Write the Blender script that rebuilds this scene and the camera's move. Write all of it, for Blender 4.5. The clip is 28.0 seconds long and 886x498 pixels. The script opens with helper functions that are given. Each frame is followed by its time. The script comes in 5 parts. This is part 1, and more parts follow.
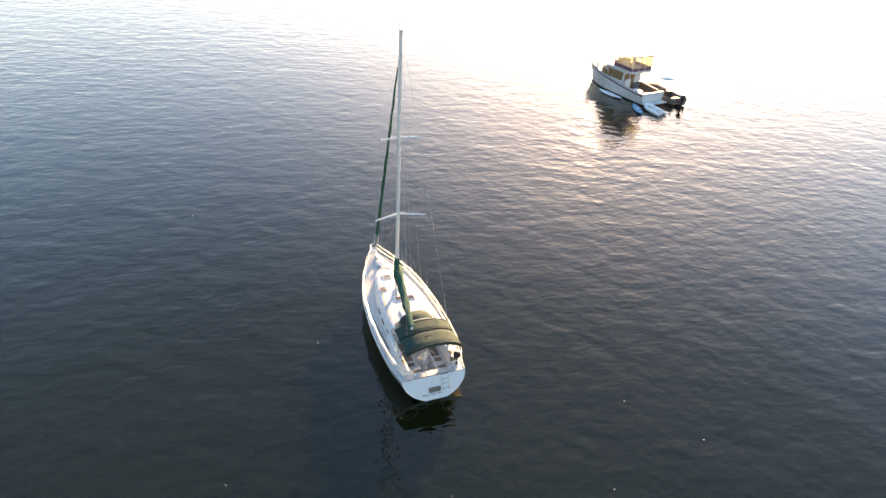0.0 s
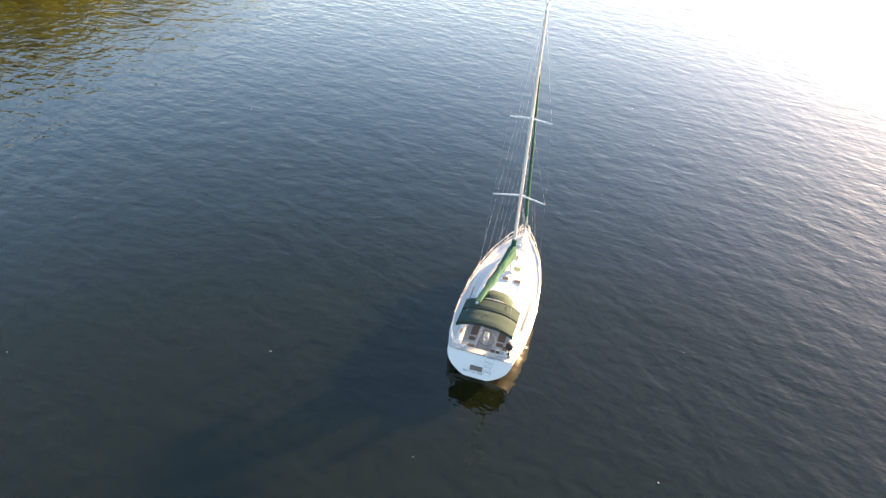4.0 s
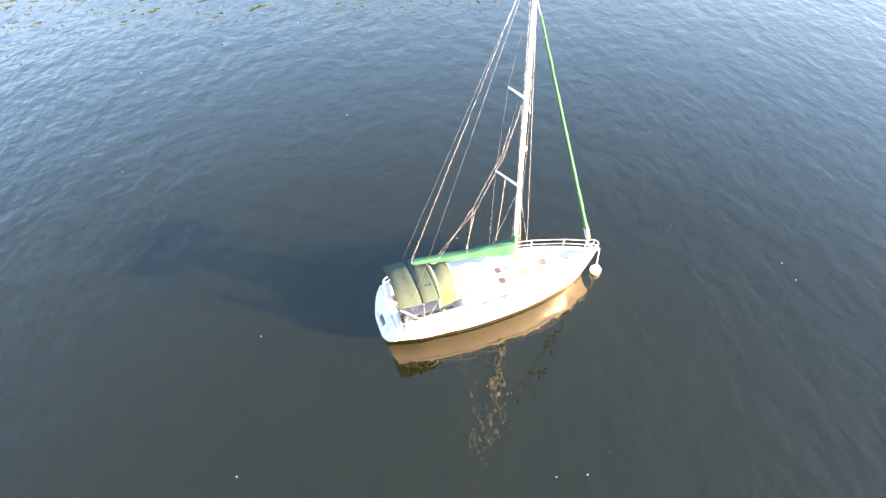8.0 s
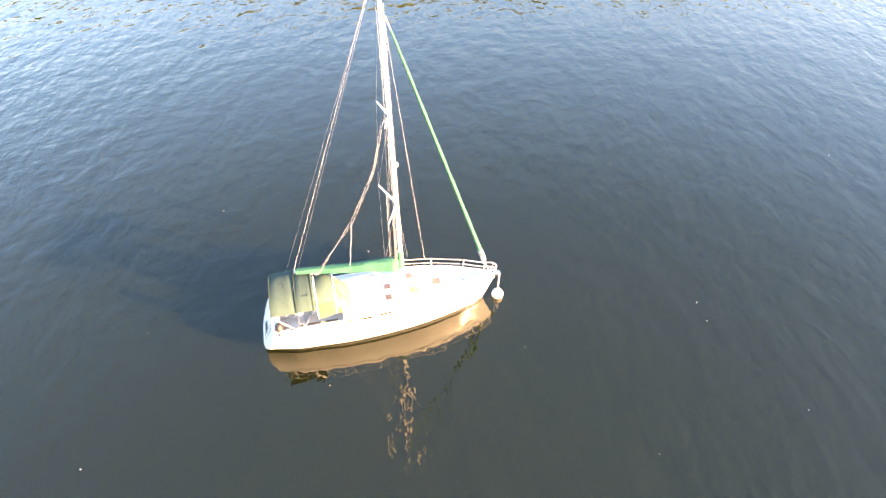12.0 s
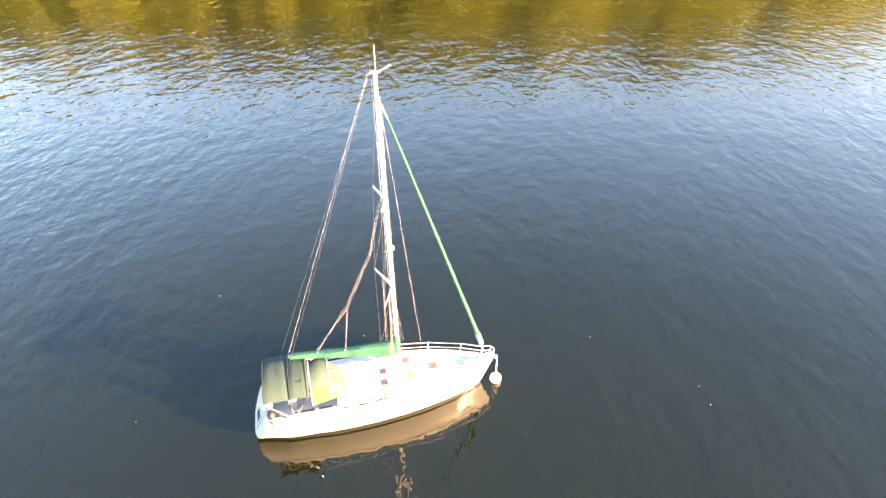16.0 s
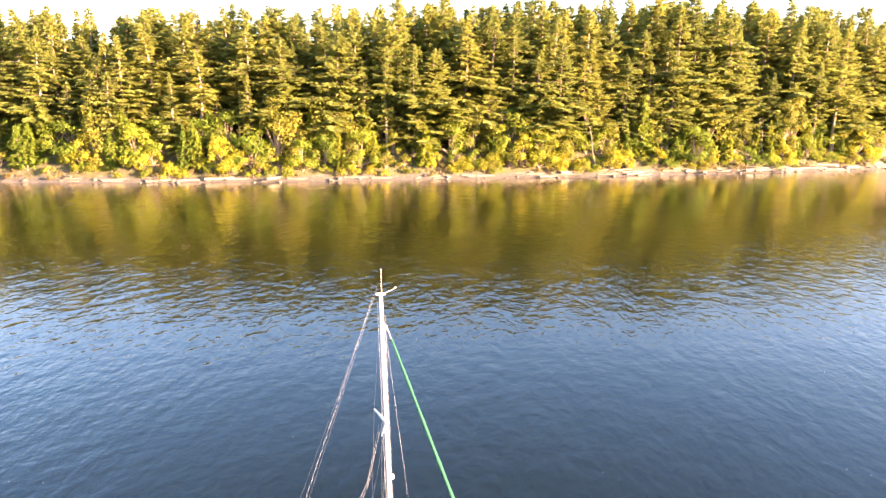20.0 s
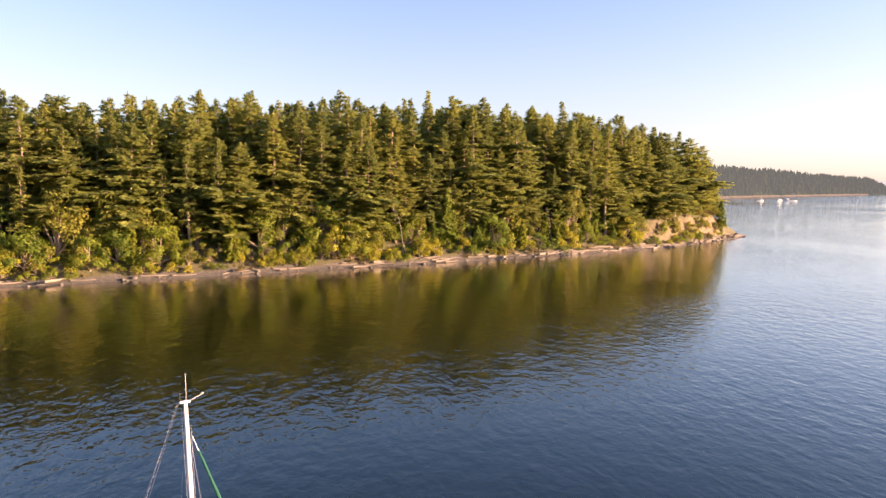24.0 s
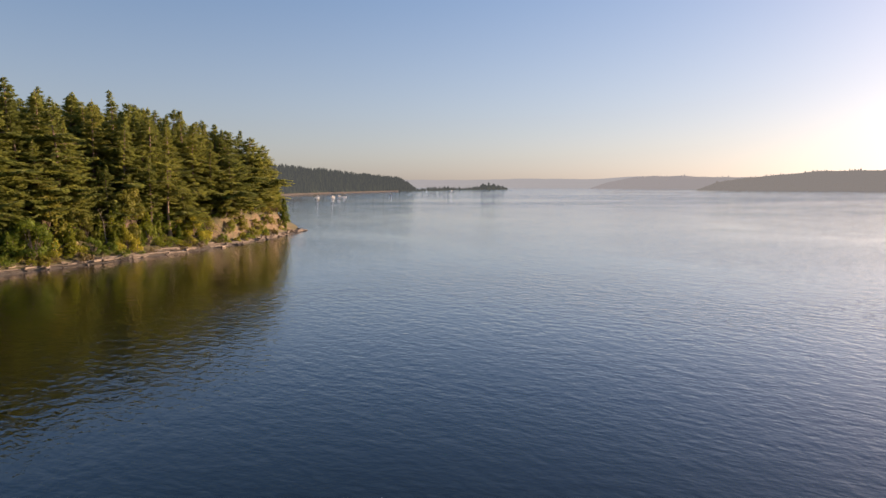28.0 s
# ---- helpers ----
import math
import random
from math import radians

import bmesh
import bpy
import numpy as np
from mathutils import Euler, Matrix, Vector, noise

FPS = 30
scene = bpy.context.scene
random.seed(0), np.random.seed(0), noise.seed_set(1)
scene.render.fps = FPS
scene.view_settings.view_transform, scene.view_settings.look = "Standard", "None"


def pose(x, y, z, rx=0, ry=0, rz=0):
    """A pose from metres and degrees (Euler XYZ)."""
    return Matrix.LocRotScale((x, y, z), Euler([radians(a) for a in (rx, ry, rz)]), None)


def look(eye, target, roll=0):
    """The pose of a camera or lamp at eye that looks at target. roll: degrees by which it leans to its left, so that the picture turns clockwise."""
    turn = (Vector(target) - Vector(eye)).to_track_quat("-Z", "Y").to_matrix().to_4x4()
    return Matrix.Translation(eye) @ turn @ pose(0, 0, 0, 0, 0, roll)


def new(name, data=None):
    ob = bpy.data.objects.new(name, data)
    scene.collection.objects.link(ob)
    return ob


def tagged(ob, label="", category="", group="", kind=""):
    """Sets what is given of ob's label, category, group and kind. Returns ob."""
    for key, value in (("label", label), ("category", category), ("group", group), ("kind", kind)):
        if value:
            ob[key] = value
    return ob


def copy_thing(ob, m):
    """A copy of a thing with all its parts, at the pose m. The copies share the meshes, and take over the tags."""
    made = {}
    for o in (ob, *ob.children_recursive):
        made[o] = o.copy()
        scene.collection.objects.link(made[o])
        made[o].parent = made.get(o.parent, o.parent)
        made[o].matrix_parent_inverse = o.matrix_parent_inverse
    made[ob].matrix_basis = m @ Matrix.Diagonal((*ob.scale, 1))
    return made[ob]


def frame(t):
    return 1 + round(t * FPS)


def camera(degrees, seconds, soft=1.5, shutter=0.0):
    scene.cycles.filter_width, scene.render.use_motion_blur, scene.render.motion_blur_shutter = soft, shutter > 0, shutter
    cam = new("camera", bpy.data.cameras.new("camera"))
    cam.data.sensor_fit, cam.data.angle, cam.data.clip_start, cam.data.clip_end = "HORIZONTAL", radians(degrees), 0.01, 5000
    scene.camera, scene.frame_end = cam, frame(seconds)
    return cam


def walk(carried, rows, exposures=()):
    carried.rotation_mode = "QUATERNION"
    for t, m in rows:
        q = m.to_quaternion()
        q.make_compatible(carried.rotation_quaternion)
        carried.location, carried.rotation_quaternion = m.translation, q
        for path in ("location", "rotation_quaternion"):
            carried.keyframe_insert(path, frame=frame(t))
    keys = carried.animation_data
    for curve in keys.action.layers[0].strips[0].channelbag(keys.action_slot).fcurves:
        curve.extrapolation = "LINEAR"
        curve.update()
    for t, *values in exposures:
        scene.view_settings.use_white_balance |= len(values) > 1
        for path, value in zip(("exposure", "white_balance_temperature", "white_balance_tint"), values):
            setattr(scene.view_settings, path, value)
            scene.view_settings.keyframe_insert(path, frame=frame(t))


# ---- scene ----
cam = camera(70.0, 28.0)
# seconds, stops of exposure, white balance in kelvin and tint
EXPOSURES = [(0, 2.97, 7500, 27), (2, 3.18, 7300, 26), (3.5, 3.25, 7400, 27), (6, 3.75, 7200, 28), (9, 4.58, 7800, 33), (14, 4.5, 8000, 35), (17, 4.22, 7550, 34), (20.5, 3.6, 6700, 38), (23, 2.5, 6600, 41), (25, 2.06, 6300, 39), (28, 1.22, 6050, 33)]
PATH = [
    (0, (-27.724, 9.141, 22.938), (-26.163, 8.474, 21.879), 4.2),
    (0.5, (-29.471, 8.679, 22.968), (-27.863, 8.086, 21.938), 4.1),
    (1, (-30.401, 7.945, 23.047), (-28.774, 7.432, 22.004), 4.2),
    (1.5, (-30.830, 6.741, 23.175), (-29.193, 6.349, 22.095), 4.2),
    (2, (-31.043, 4.969, 23.142), (-29.389, 4.747, 22.040), 4.0),
    (2.5, (-30.912, 2.821, 23.123), (-29.251, 2.803, 22.009), 3.8),
    (3, (-30.652, 0.804, 23.182), (-29.000, 0.957, 22.066), 4.2),
    (3.5, (-30.055, -1.051, 23.069), (-28.421, -0.785, 21.947), 4.7),
    (5.5, (-23.128, -12.282, 24.188), (-21.901, -11.349, 22.914), 3.2),
    (6, (-21.037, -14.392, 24.188), (-19.939, -13.332, 22.896), 2.7),
    (6.5, (-18.712, -15.972, 24.331), (-17.757, -14.817, 23.007), 2.4),
    (7, (-16.243, -17.276, 24.245), (-15.425, -16.044, 22.898), 1.8),
    (7.5, (-13.478, -18.490, 24.160), (-12.817, -17.189, 22.792), 1.1),
    (8, (-10.694, -19.518, 23.940), (-10.201, -18.154, 22.562), 0.4),
    (8.5, (-7.779, -19.996, 23.873), (-7.455, -18.603, 22.475), 0.0),
    (9, (-5.326, -20.600, 23.720), (-5.116, -19.180, 22.328), 0.0),
    (9.5, (-3.860, -20.998, 23.560), (-3.655, -19.561, 22.185), 0.4),
    (10, (-3.339, -21.081, 23.540), (-3.032, -19.659, 22.168), 0.5),
    (10.5, (-3.271, -21.279, 23.590), (-2.866, -19.866, 22.233), 0.6),
    (11, (-3.337, -21.259, 23.695), (-2.946, -19.838, 22.343), 0.6),
    (11.5, (-3.342, -21.114, 23.817), (-3.002, -19.685, 22.459), 0.7),
    (12, (-3.244, -21.305, 23.826), (-2.891, -19.873, 22.476), 0.5),
    (12.5, (-2.940, -21.442, 23.661), (-2.601, -19.997, 22.321), -0.0),
    (14.5, (-3.241, -21.250, 23.877), (-2.874, -19.809, 22.540), 0.3),
    (15, (-3.208, -21.386, 23.780), (-2.832, -19.893, 22.504), 0.4),
    (15.5, (-3.211, -21.374, 23.733), (-2.822, -19.828, 22.525), 0.4),
    (16, (-3.177, -21.388, 23.685), (-2.779, -19.792, 22.547), 0.2),
    (16.5, (-3.152, -21.353, 23.633), (-2.744, -19.711, 22.567), 0.2),
    (17, (-3.149, -21.413, 23.512), (-2.732, -19.722, 22.527), 0.2),
    (17.5, (-3.359, -21.503, 23.397), (-2.917, -19.772, 22.500), 0.3),
    (18, (-3.33, -21.42, 23.27), (-2.889, -19.650, 22.449), 0.11),
    (18.5, (-3.33, -21.42, 23.27), (-2.881, -19.616, 22.532), 0.21),
    (19, (-3.33, -21.42, 23.27), (-2.873, -19.586, 22.616), 0.23),
    (19.5, (-3.33, -21.42, 23.27), (-2.868, -19.559, 22.700), 0.24),
    (20, (-3.33, -21.42, 23.27), (-2.863, -19.536, 22.788), 0.27),
    (20.5, (-3.33, -21.42, 23.27), (-2.857, -19.517, 22.878), 0.20),
    (22.5, (-3.33, -21.42, 23.27), (-2.844, -19.490, 23.072), 0.21),
    (23, (-3.33, -21.42, 23.27), (-2.714, -19.528, 23.071), 0.26),
    (23.5, (-3.33, -21.42, 23.27), (-2.496, -19.613, 23.071), 0.23),
    (24, (-3.33, -21.42, 23.27), (-2.312, -19.710, 23.071), 0.15),
    (24.5, (-3.33, -21.42, 23.27), (-2.167, -19.805, 23.070), 0.13),
    (25, (-3.33, -21.42, 23.27), (-2.041, -19.904, 23.070), 0.14),
    (25.5, (-3.33, -21.42, 23.27), (-1.921, -20.015, 23.071), 0.10),
    (26, (-3.33, -21.42, 23.27), (-1.810, -20.136, 23.070), 0.03),
    (26.5, (-3.33, -21.42, 23.27), (-1.708, -20.267, 23.070), 0.08),
    (27, (-3.33, -21.42, 23.27), (-1.619, -20.404, 23.069), -0.00),
    (27.5, (-3.33, -21.42, 23.27), (-1.540, -20.550, 23.068), 0.04),
    (28, (-3.33, -21.42, 23.27), (-1.478, -20.693, 23.068), 0.08),
]
walk(cam, [(t, look(eye, target, roll)) for t, eye, target, roll in PATH], EXPOSURES)

# ---- world, sun ----
SUN_AZ, SUN_EL = -36.5, 10.5
world = bpy.data.worlds.new("evening_sky")
scene.world = world
world.use_nodes = True
wn = world.node_tree
sky = wn.nodes.new("ShaderNodeTexSky")
sky.sky_type = "NISHITA"
sky.sun_disc = False
sky.sun_elevation = radians(SUN_EL)
sky.sun_rotation = radians(90 - SUN_AZ)
sky.altitude = 20
sky.air_density = 1.0
sky.dust_density = 0.9
sky.ozone_density = 2.5
background = wn.nodes["Background"]
background.inputs["Strength"].default_value = 0.098
# gamma, standing in for hazy air, evens sky between sun's side and far side
haze_standin = wn.nodes.new("ShaderNodeGamma")
haze_standin.inputs["Gamma"].default_value = 0.67
tint = wn.nodes.new("ShaderNodeHueSaturation")
tint.inputs["Hue"].default_value = 0.494
# sky colour painted paler and tinted near the horizon, more saturated higher up
ways = wn.nodes.new("ShaderNodeTexCoord")
height = wn.nodes.new("ShaderNodeSeparateXYZ")
wn.links.new(ways.outputs["Generated"], height.inputs["Vector"])
saturation_by_height = wn.nodes.new("ShaderNodeMapRange")
for socket, value in (("From Min", 0.0), ("From Max", 0.42), ("To Min", 0.74), ("To Max", 1.36)):
    saturation_by_height.inputs[socket].default_value = value
wn.links.new(height.outputs["Z"], saturation_by_height.inputs["Value"])
wn.links.new(saturation_by_height.outputs["Result"], tint.inputs["Saturation"])
wn.links.new(sky.outputs["Color"], haze_standin.inputs["Color"])
wn.links.new(haze_standin.outputs["Color"], tint.inputs["Color"])
horizon_tint = wn.nodes.new("ShaderNodeMixRGB")
horizon_tint.blend_type = "MULTIPLY"
horizon_tint.inputs["Color2"].default_value = (0.985, 1.02, 0.91, 1)
tint_by_height = wn.nodes.new("ShaderNodeMapRange")
for socket, value in (("From Min", 0.0), ("From Max", 0.45), ("To Min", 1.0), ("To Max", 0.0)):
    tint_by_height.inputs[socket].default_value = value
wn.links.new(height.outputs["Z"], tint_by_height.inputs["Value"])
wn.links.new(tint_by_height.outputs["Result"], horizon_tint.inputs["Fac"])
wn.links.new(tint.outputs["Color"], horizon_tint.inputs["Color1"])
wn.links.new(horizon_tint.outputs["Color"], background.inputs["Color"])

sun_data = bpy.data.lights.new("sun", "SUN")
sun_data.energy = 5.0
sun_data.angle = radians(2.2)
sun_data.color = (1.0, 0.72, 0.38)
sun = new("sun", sun_data)
_d = Vector((math.cos(radians(SUN_AZ)) * math.cos(radians(SUN_EL)), math.sin(radians(SUN_AZ)) * math.cos(radians(SUN_EL)), math.sin(radians(SUN_EL))))
sun.matrix_world = look(_d * 100, (0, 0, 0))
tagged(sun, "low warm evening sun", "sun", kind="structure")


# ---- materials ----
class Nodes:
    """A small builder for node materials."""

    def __init__(self, name):
        self.m = bpy.data.materials.new(name)
        self.m.use_nodes = True
        self.t = self.m.node_tree
        self.p = self.t.nodes["Principled BSDF"]

    def add(self, kind, **values):
        n = self.t.nodes.new(kind)
        for k, v in values.items():
            n.inputs[k].default_value = v
        return n

    def link(self, a, b):
        self.t.links.new(a, b)

    def coords(self, scale=(1, 1, 1), rotate=0.0, kind="Object"):
        tc = self.add("ShaderNodeTexCoord")
        mp = self.add("ShaderNodeMapping", Scale=scale, Rotation=(0, 0, rotate))
        self.link(tc.outputs[kind], mp.inputs["Vector"])
        return mp.outputs["Vector"]

    def noise(self, scale, vec, detail=3.0, rough=0.55, distort=0.0):
        n = self.add("ShaderNodeTexNoise", Scale=scale, Detail=detail, Roughness=rough, Distortion=distort)
        self.link(vec, n.inputs["Vector"])
        return n.outputs["Fac"]

    def ramp(self, fac, stops):
        n = self.add("ShaderNodeValToRGB")
        e = n.color_ramp.elements
        while len(e) < len(stops):
            e.new(0.5)
        for el, (pos, col) in zip(e, stops):
            el.position, el.color = pos, (*col, 1)
        self.link(fac, n.inputs["Fac"])
        return n.outputs["Color"]

    def mix(self, fac, a, b, blend="MIX"):
        n = self.t.nodes.new("ShaderNodeMix")
        n.data_type, n.blend_type = "RGBA", blend
        for sock, val in ((n.inputs[0], fac), (n.inputs[6], a), (n.inputs[7], b)):
            if isinstance(val, (int, float)):
                sock.default_value = val
            elif isinstance(val, tuple):
                sock.default_value = (*val, 1)
            else:
                self.link(val, sock)
        return n.outputs[2]

    def math(self, op, a, b=0.0):
        n = self.t.nodes.new("ShaderNodeMath")
        n.operation = op
        for sock, val in ((n.inputs[0], a), (n.inputs[1], b)):
            if isinstance(val, (int, float)):
                sock.default_value = val
            else:
                self.link(val, sock)
        return n.outputs[0]

    def bump(self, height, distance, strength=1.0):
        n = self.add("ShaderNodeBump", Strength=strength, Distance=distance)
        self.link(height, n.inputs["Height"])
        self.link(n.outputs["Normal"], self.p.inputs["Normal"])

    def set(self, **values):
        for k, v in values.items():
            self.p.inputs[k.replace("_", " ")].default_value = (*v, 1) if isinstance(v, tuple) and len(v) == 3 else v


def surface(name, color, rough=0.5, metal=0.0, vary=0.15, grain=30.0, bump=0.0, stain=1.5, random_hue=0.0, gloss=0.5):
    """A weathered paint, cloth or metal: fine grain and broad stains over one colour."""
    n = Nodes(name)
    v = n.coords()
    fine, broad = n.noise(grain, v, 4), n.noise(stain, v, 4, 0.6)
    dark = tuple(c * (1 - vary) for c in color)
    light = tuple(min(1.0, c * (1 + vary * 0.5)) for c in color)
    col = n.mix(n.mix(0.5, fine, broad), dark, light)
    if random_hue:
        oi = n.add("ShaderNodeObjectInfo")
        hsv = n.add("ShaderNodeHueSaturation")
        n.link(n.math("ADD", n.math("MULTIPLY", oi.outputs["Random"], 2 * random_hue), 1 - random_hue), hsv.inputs["Value"])
        n.link(col, hsv.inputs["Color"])
        col = hsv.outputs["Color"]
    n.link(col, n.p.inputs["Base Color"])
    r = n.add("ShaderNodeMapRange")
    r.inputs["To Min"].default_value, r.inputs["To Max"].default_value = max(0.02, rough - 0.08), min(1, rough + 0.1)
    n.link(broad, r.inputs["Value"])
    n.link(r.outputs["Result"], n.p.inputs["Roughness"])
    n.set(Metallic=metal, Specular_IOR_Level=gloss)
    if bump:
        n.bump(fine, bump)
    return n.m


def foliage(name, dark, mid, light, glow=0.35):
    """Leaves: each clump its own green, some light passing through."""
    n = Nodes(name)
    g = n.add("ShaderNodeNewGeometry")
    oi = n.add("ShaderNodeObjectInfo")
    f = n.math("ADD", n.math("MULTIPLY", g.outputs["Random Per Island"], 0.36), n.math("MULTIPLY", oi.outputs["Random"], 0.64))
    col = n.ramp(f, [(0.1, dark), (0.5, mid), (0.95, light)])
    n.link(col, n.p.inputs["Base Color"])
    n.set(Roughness=0.65, Specular_IOR_Level=0.3)
    tr = n.add("ShaderNodeBsdfTranslucent")
    n.link(col, tr.inputs["Color"])
    mx = n.add("ShaderNodeMixShader", Fac=glow)
    n.link(n.p.outputs["BSDF"], mx.inputs[1])
    n.link(tr.outputs["BSDF"], mx.inputs[2])
    n.link(mx.outputs["Shader"], n.t.nodes["Material Output"].inputs["Surface"])
    return n.m


def sea_water():
    n = Nodes("sea_water")
    v = n.coords((1, 1, 1), 0.0, "Object")

    def train(angle, stretch, scale, detail=2.0, distort=0.25):
        """Short wind waves whose crests run at that angle in the plan."""
        turned = n.coords((1, 1, 1), radians(-angle), "Object")
        long = n.add("ShaderNodeMapping", Scale=(stretch, 1, 1))
        n.link(turned, long.inputs["Vector"])
        return n.noise(scale, long.outputs["Vector"], detail, 0.5, distort)

    big = train(60, 0.66, 0.22)
    swell = train(72, 0.66, 0.58)
    mid = train(84, 0.52, 1.35)
    small = train(94, 0.55, 2.8)
    cross = train(20, 0.66, 1.0)
    slick = n.ramp(n.noise(0.012, v, 3, 0.6, 0.6), [(0.36, (0.55,) * 3), (0.62, (1, 1, 1))])
    # the water lies calmer round the two boats than off the headland and out in the bay
    anchorage = n.add("ShaderNodeMapping", Location=(-12, 38, 0))
    n.link(v, anchorage.inputs["Vector"])
    off = n.add("ShaderNodeVectorMath")
    off.operation = "LENGTH"
    n.link(anchorage.outputs["Vector"], off.inputs[0])
    away = n.add("ShaderNodeVectorMath")
    away.operation = "LENGTH"
    n.link(v, away.inputs[0])
    lee = n.add("ShaderNodeMapRange")
    for k, x in (("From Min", 40), ("From Max", 95), ("To Min", 0.64), ("To Max", 1.05)):
        lee.inputs[k].default_value = x
    n.link(off.outputs["Value"], lee.inputs["Value"])
    h = n.math("MULTIPLY", big, 0.10)
    for wave, size in ((swell, 0.13), (mid, 0.062), (small, 0.016), (cross, 0.05)):
        h = n.math("ADD", h, n.math("MULTIPLY", wave, size))
    h = n.math("SUBTRACT", h, 0.179)
    h = n.math("MULTIPLY", n.math("MULTIPLY", h, slick), lee.outputs["Result"])
    # out in the strait the evening breeze draws long ruffled streaks
    far_out = n.add("ShaderNodeMapRange")
    for k, x in (("From Min", 480), ("From Max", 850), ("To Min", 0.0), ("To Max", 1.0)):
        far_out.inputs[k].default_value = x
    n.link(away.outputs["Value"], far_out.inputs["Value"])
    streak = n.ramp(train(-62, 0.16, 0.006, 4.0, 0.6), [(0.40, (0, 0, 0)), (0.56, (1, 1, 1))])
    ruffle = n.math("MULTIPLY", streak, far_out.outputs["Result"])
    h = n.math("MULTIPLY", h, n.math("ADD", 1.0, n.math("MULTIPLY", ruffle, 2.6)))
    n.bump(h, 1.0)
    gloss = n.add("ShaderNodeMapRange")
    for k, x in (("From Min", 15), ("From Max", 60), ("To Min", 0.035), ("To Max", 0.065)):
        gloss.inputs[k].default_value = x
    n.link(away.outputs["Value"], gloss.inputs["Value"])
    n.link(gloss.outputs["Result"], n.p.inputs["Roughness"])
    depth = n.noise(0.035, v, 3, 0.6)
    n.link(n.mix(depth, (0.0040, 0.0056, 0.0019), (0.0054, 0.0072, 0.0025)), n.p.inputs["Base Color"])
    # silt in the water spreads the light sideways below the surface
    n.p.subsurface_method = "BURLEY"
    n.p.inputs["Subsurface Radius"].default_value = (1.0, 1.1, 0.9)
    n.set(IOR=1.40, Subsurface_Weight=0.5, Subsurface_Scale=12.0, Coat_IOR=1.45, Coat_Roughness=0.05)
    # an added coat brightens the reflection where the surface is seen at a low angle
    low = n.add("ShaderNodeLayerWeight", Blend=0.5)
    sheen = n.add("ShaderNodeMapRange")
    for k, x in (("From Min", 0.40), ("From Max", 0.78), ("To Min", 0.03), ("To Max", 0.84)):
        sheen.inputs[k].default_value = x
    n.link(low.outputs["Facing"], sheen.inputs["Value"])
    n.link(sheen.outputs["Result"], n.p.inputs["Coat Weight"])
    n.link(n.p.inputs["Normal"].links[0].from_socket, n.p.inputs["Coat Normal"])
    return n.m


def bank_earth():
    """Bare sandy earth where the bank is too steep to hold plants, dry grass and litter elsewhere."""
    n = Nodes("bank_earth")
    v = n.coords()
    grit, patch = n.noise(1.6, v, 6, 0.7), n.noise(0.22, v, 4, 0.6)
    earth = n.ramp(grit, [(0.3, (0.09, 0.058, 0.034)), (0.52, (0.165, 0.118, 0.066)), (0.8, (0.25, 0.185, 0.11))])
    litter = n.ramp(grit, [(0.3, (0.050, 0.048, 0.02)), (0.7, (0.13, 0.115, 0.05))])
    g = n.add("ShaderNodeNewGeometry")
    xyz = n.add("ShaderNodeSeparateXYZ")
    n.link(g.outputs["Normal"], xyz.inputs["Vector"])
    steep = n.math("ADD", n.math("MULTIPLY", xyz.outputs["Z"], -1.0), n.math("MULTIPLY", patch, 1.4))
    n.link(n.mix(n.ramp(n.math("ADD", steep, 0.5), [(0.5, (0, 0, 0)), (0.72, (1, 1, 1))]), litter, earth), n.p.inputs["Base Color"])
    n.set(Roughness=0.95)
    n.bump(grit, 0.3)
    return n.m


def shingle():
    n = Nodes("beach_shingle")
    v = n.coords()
    cell = n.add("ShaderNodeTexVoronoi", Scale=3.0)
    n.link(v, cell.inputs["Vector"])
    patch = n.noise(0.4, v, 4)
    stones = n.ramp(cell.outputs["Color"], [(0.2, (0.055, 0.05, 0.045)), (0.6, (0.11, 0.10, 0.085)), (0.9, (0.19, 0.17, 0.145))])
    n.link(n.mix(patch, stones, (0.10, 0.082, 0.064)), n.p.inputs["Base Color"])
    n.set(Roughness=0.9)
    n.bump(cell.outputs["Distance"], 0.12)
    return n.m


WATER = sea_water()
EARTH = bank_earth()
SHINGLE = shingle()
FIR = foliage("fir_needles", (0.150, 0.180, 0.040), (0.222, 0.250, 0.049), (0.312, 0.312, 0.058), 0.56)
LEAF = foliage("broad_leaves", (0.19, 0.205, 0.018), (0.30, 0.30, 0.022), (0.41, 0.38, 0.032), 0.5)
GREEN_LEAF = foliage("green_leaves", (0.09, 0.145, 0.016), (0.175, 0.225, 0.02), (0.28, 0.295, 0.024), 0.5)
OLIVE_LEAF = foliage("olive_leaves", (0.11, 0.125, 0.018), (0.20, 0.205, 0.028), (0.30, 0.275, 0.036), 0.5)
YELLOW_LEAF = foliage("yellow_leaves", (0.28, 0.265, 0.02), (0.38, 0.35, 0.026), (0.47, 0.42, 0.035), 0.5)
DRY_LEAF = foliage("dry_leaves", (0.11, 0.085, 0.025), (0.17, 0.13, 0.045), (0.24, 0.18, 0.07), 0.3)
BARK = surface("fir_bark", (0.27, 0.20, 0.145), 0.95, 0, 0.4, 8, 0.03, 1.2, 0.3)
DRIFT = surface("driftwood", (0.22, 0.18, 0.14), 0.9, 0, 0.35, 12, 0.02, 0.8, 0.25)
GELCOAT = surface("white_gelcoat", (0.61, 0.61, 0.60), 0.28, 0, 0.05, 40, 0, 0.7)
NONSKID = surface("nonskid_deck", (0.51, 0.50, 0.48), 0.6, 0, 0.08, 160, 0.002, 1.5)
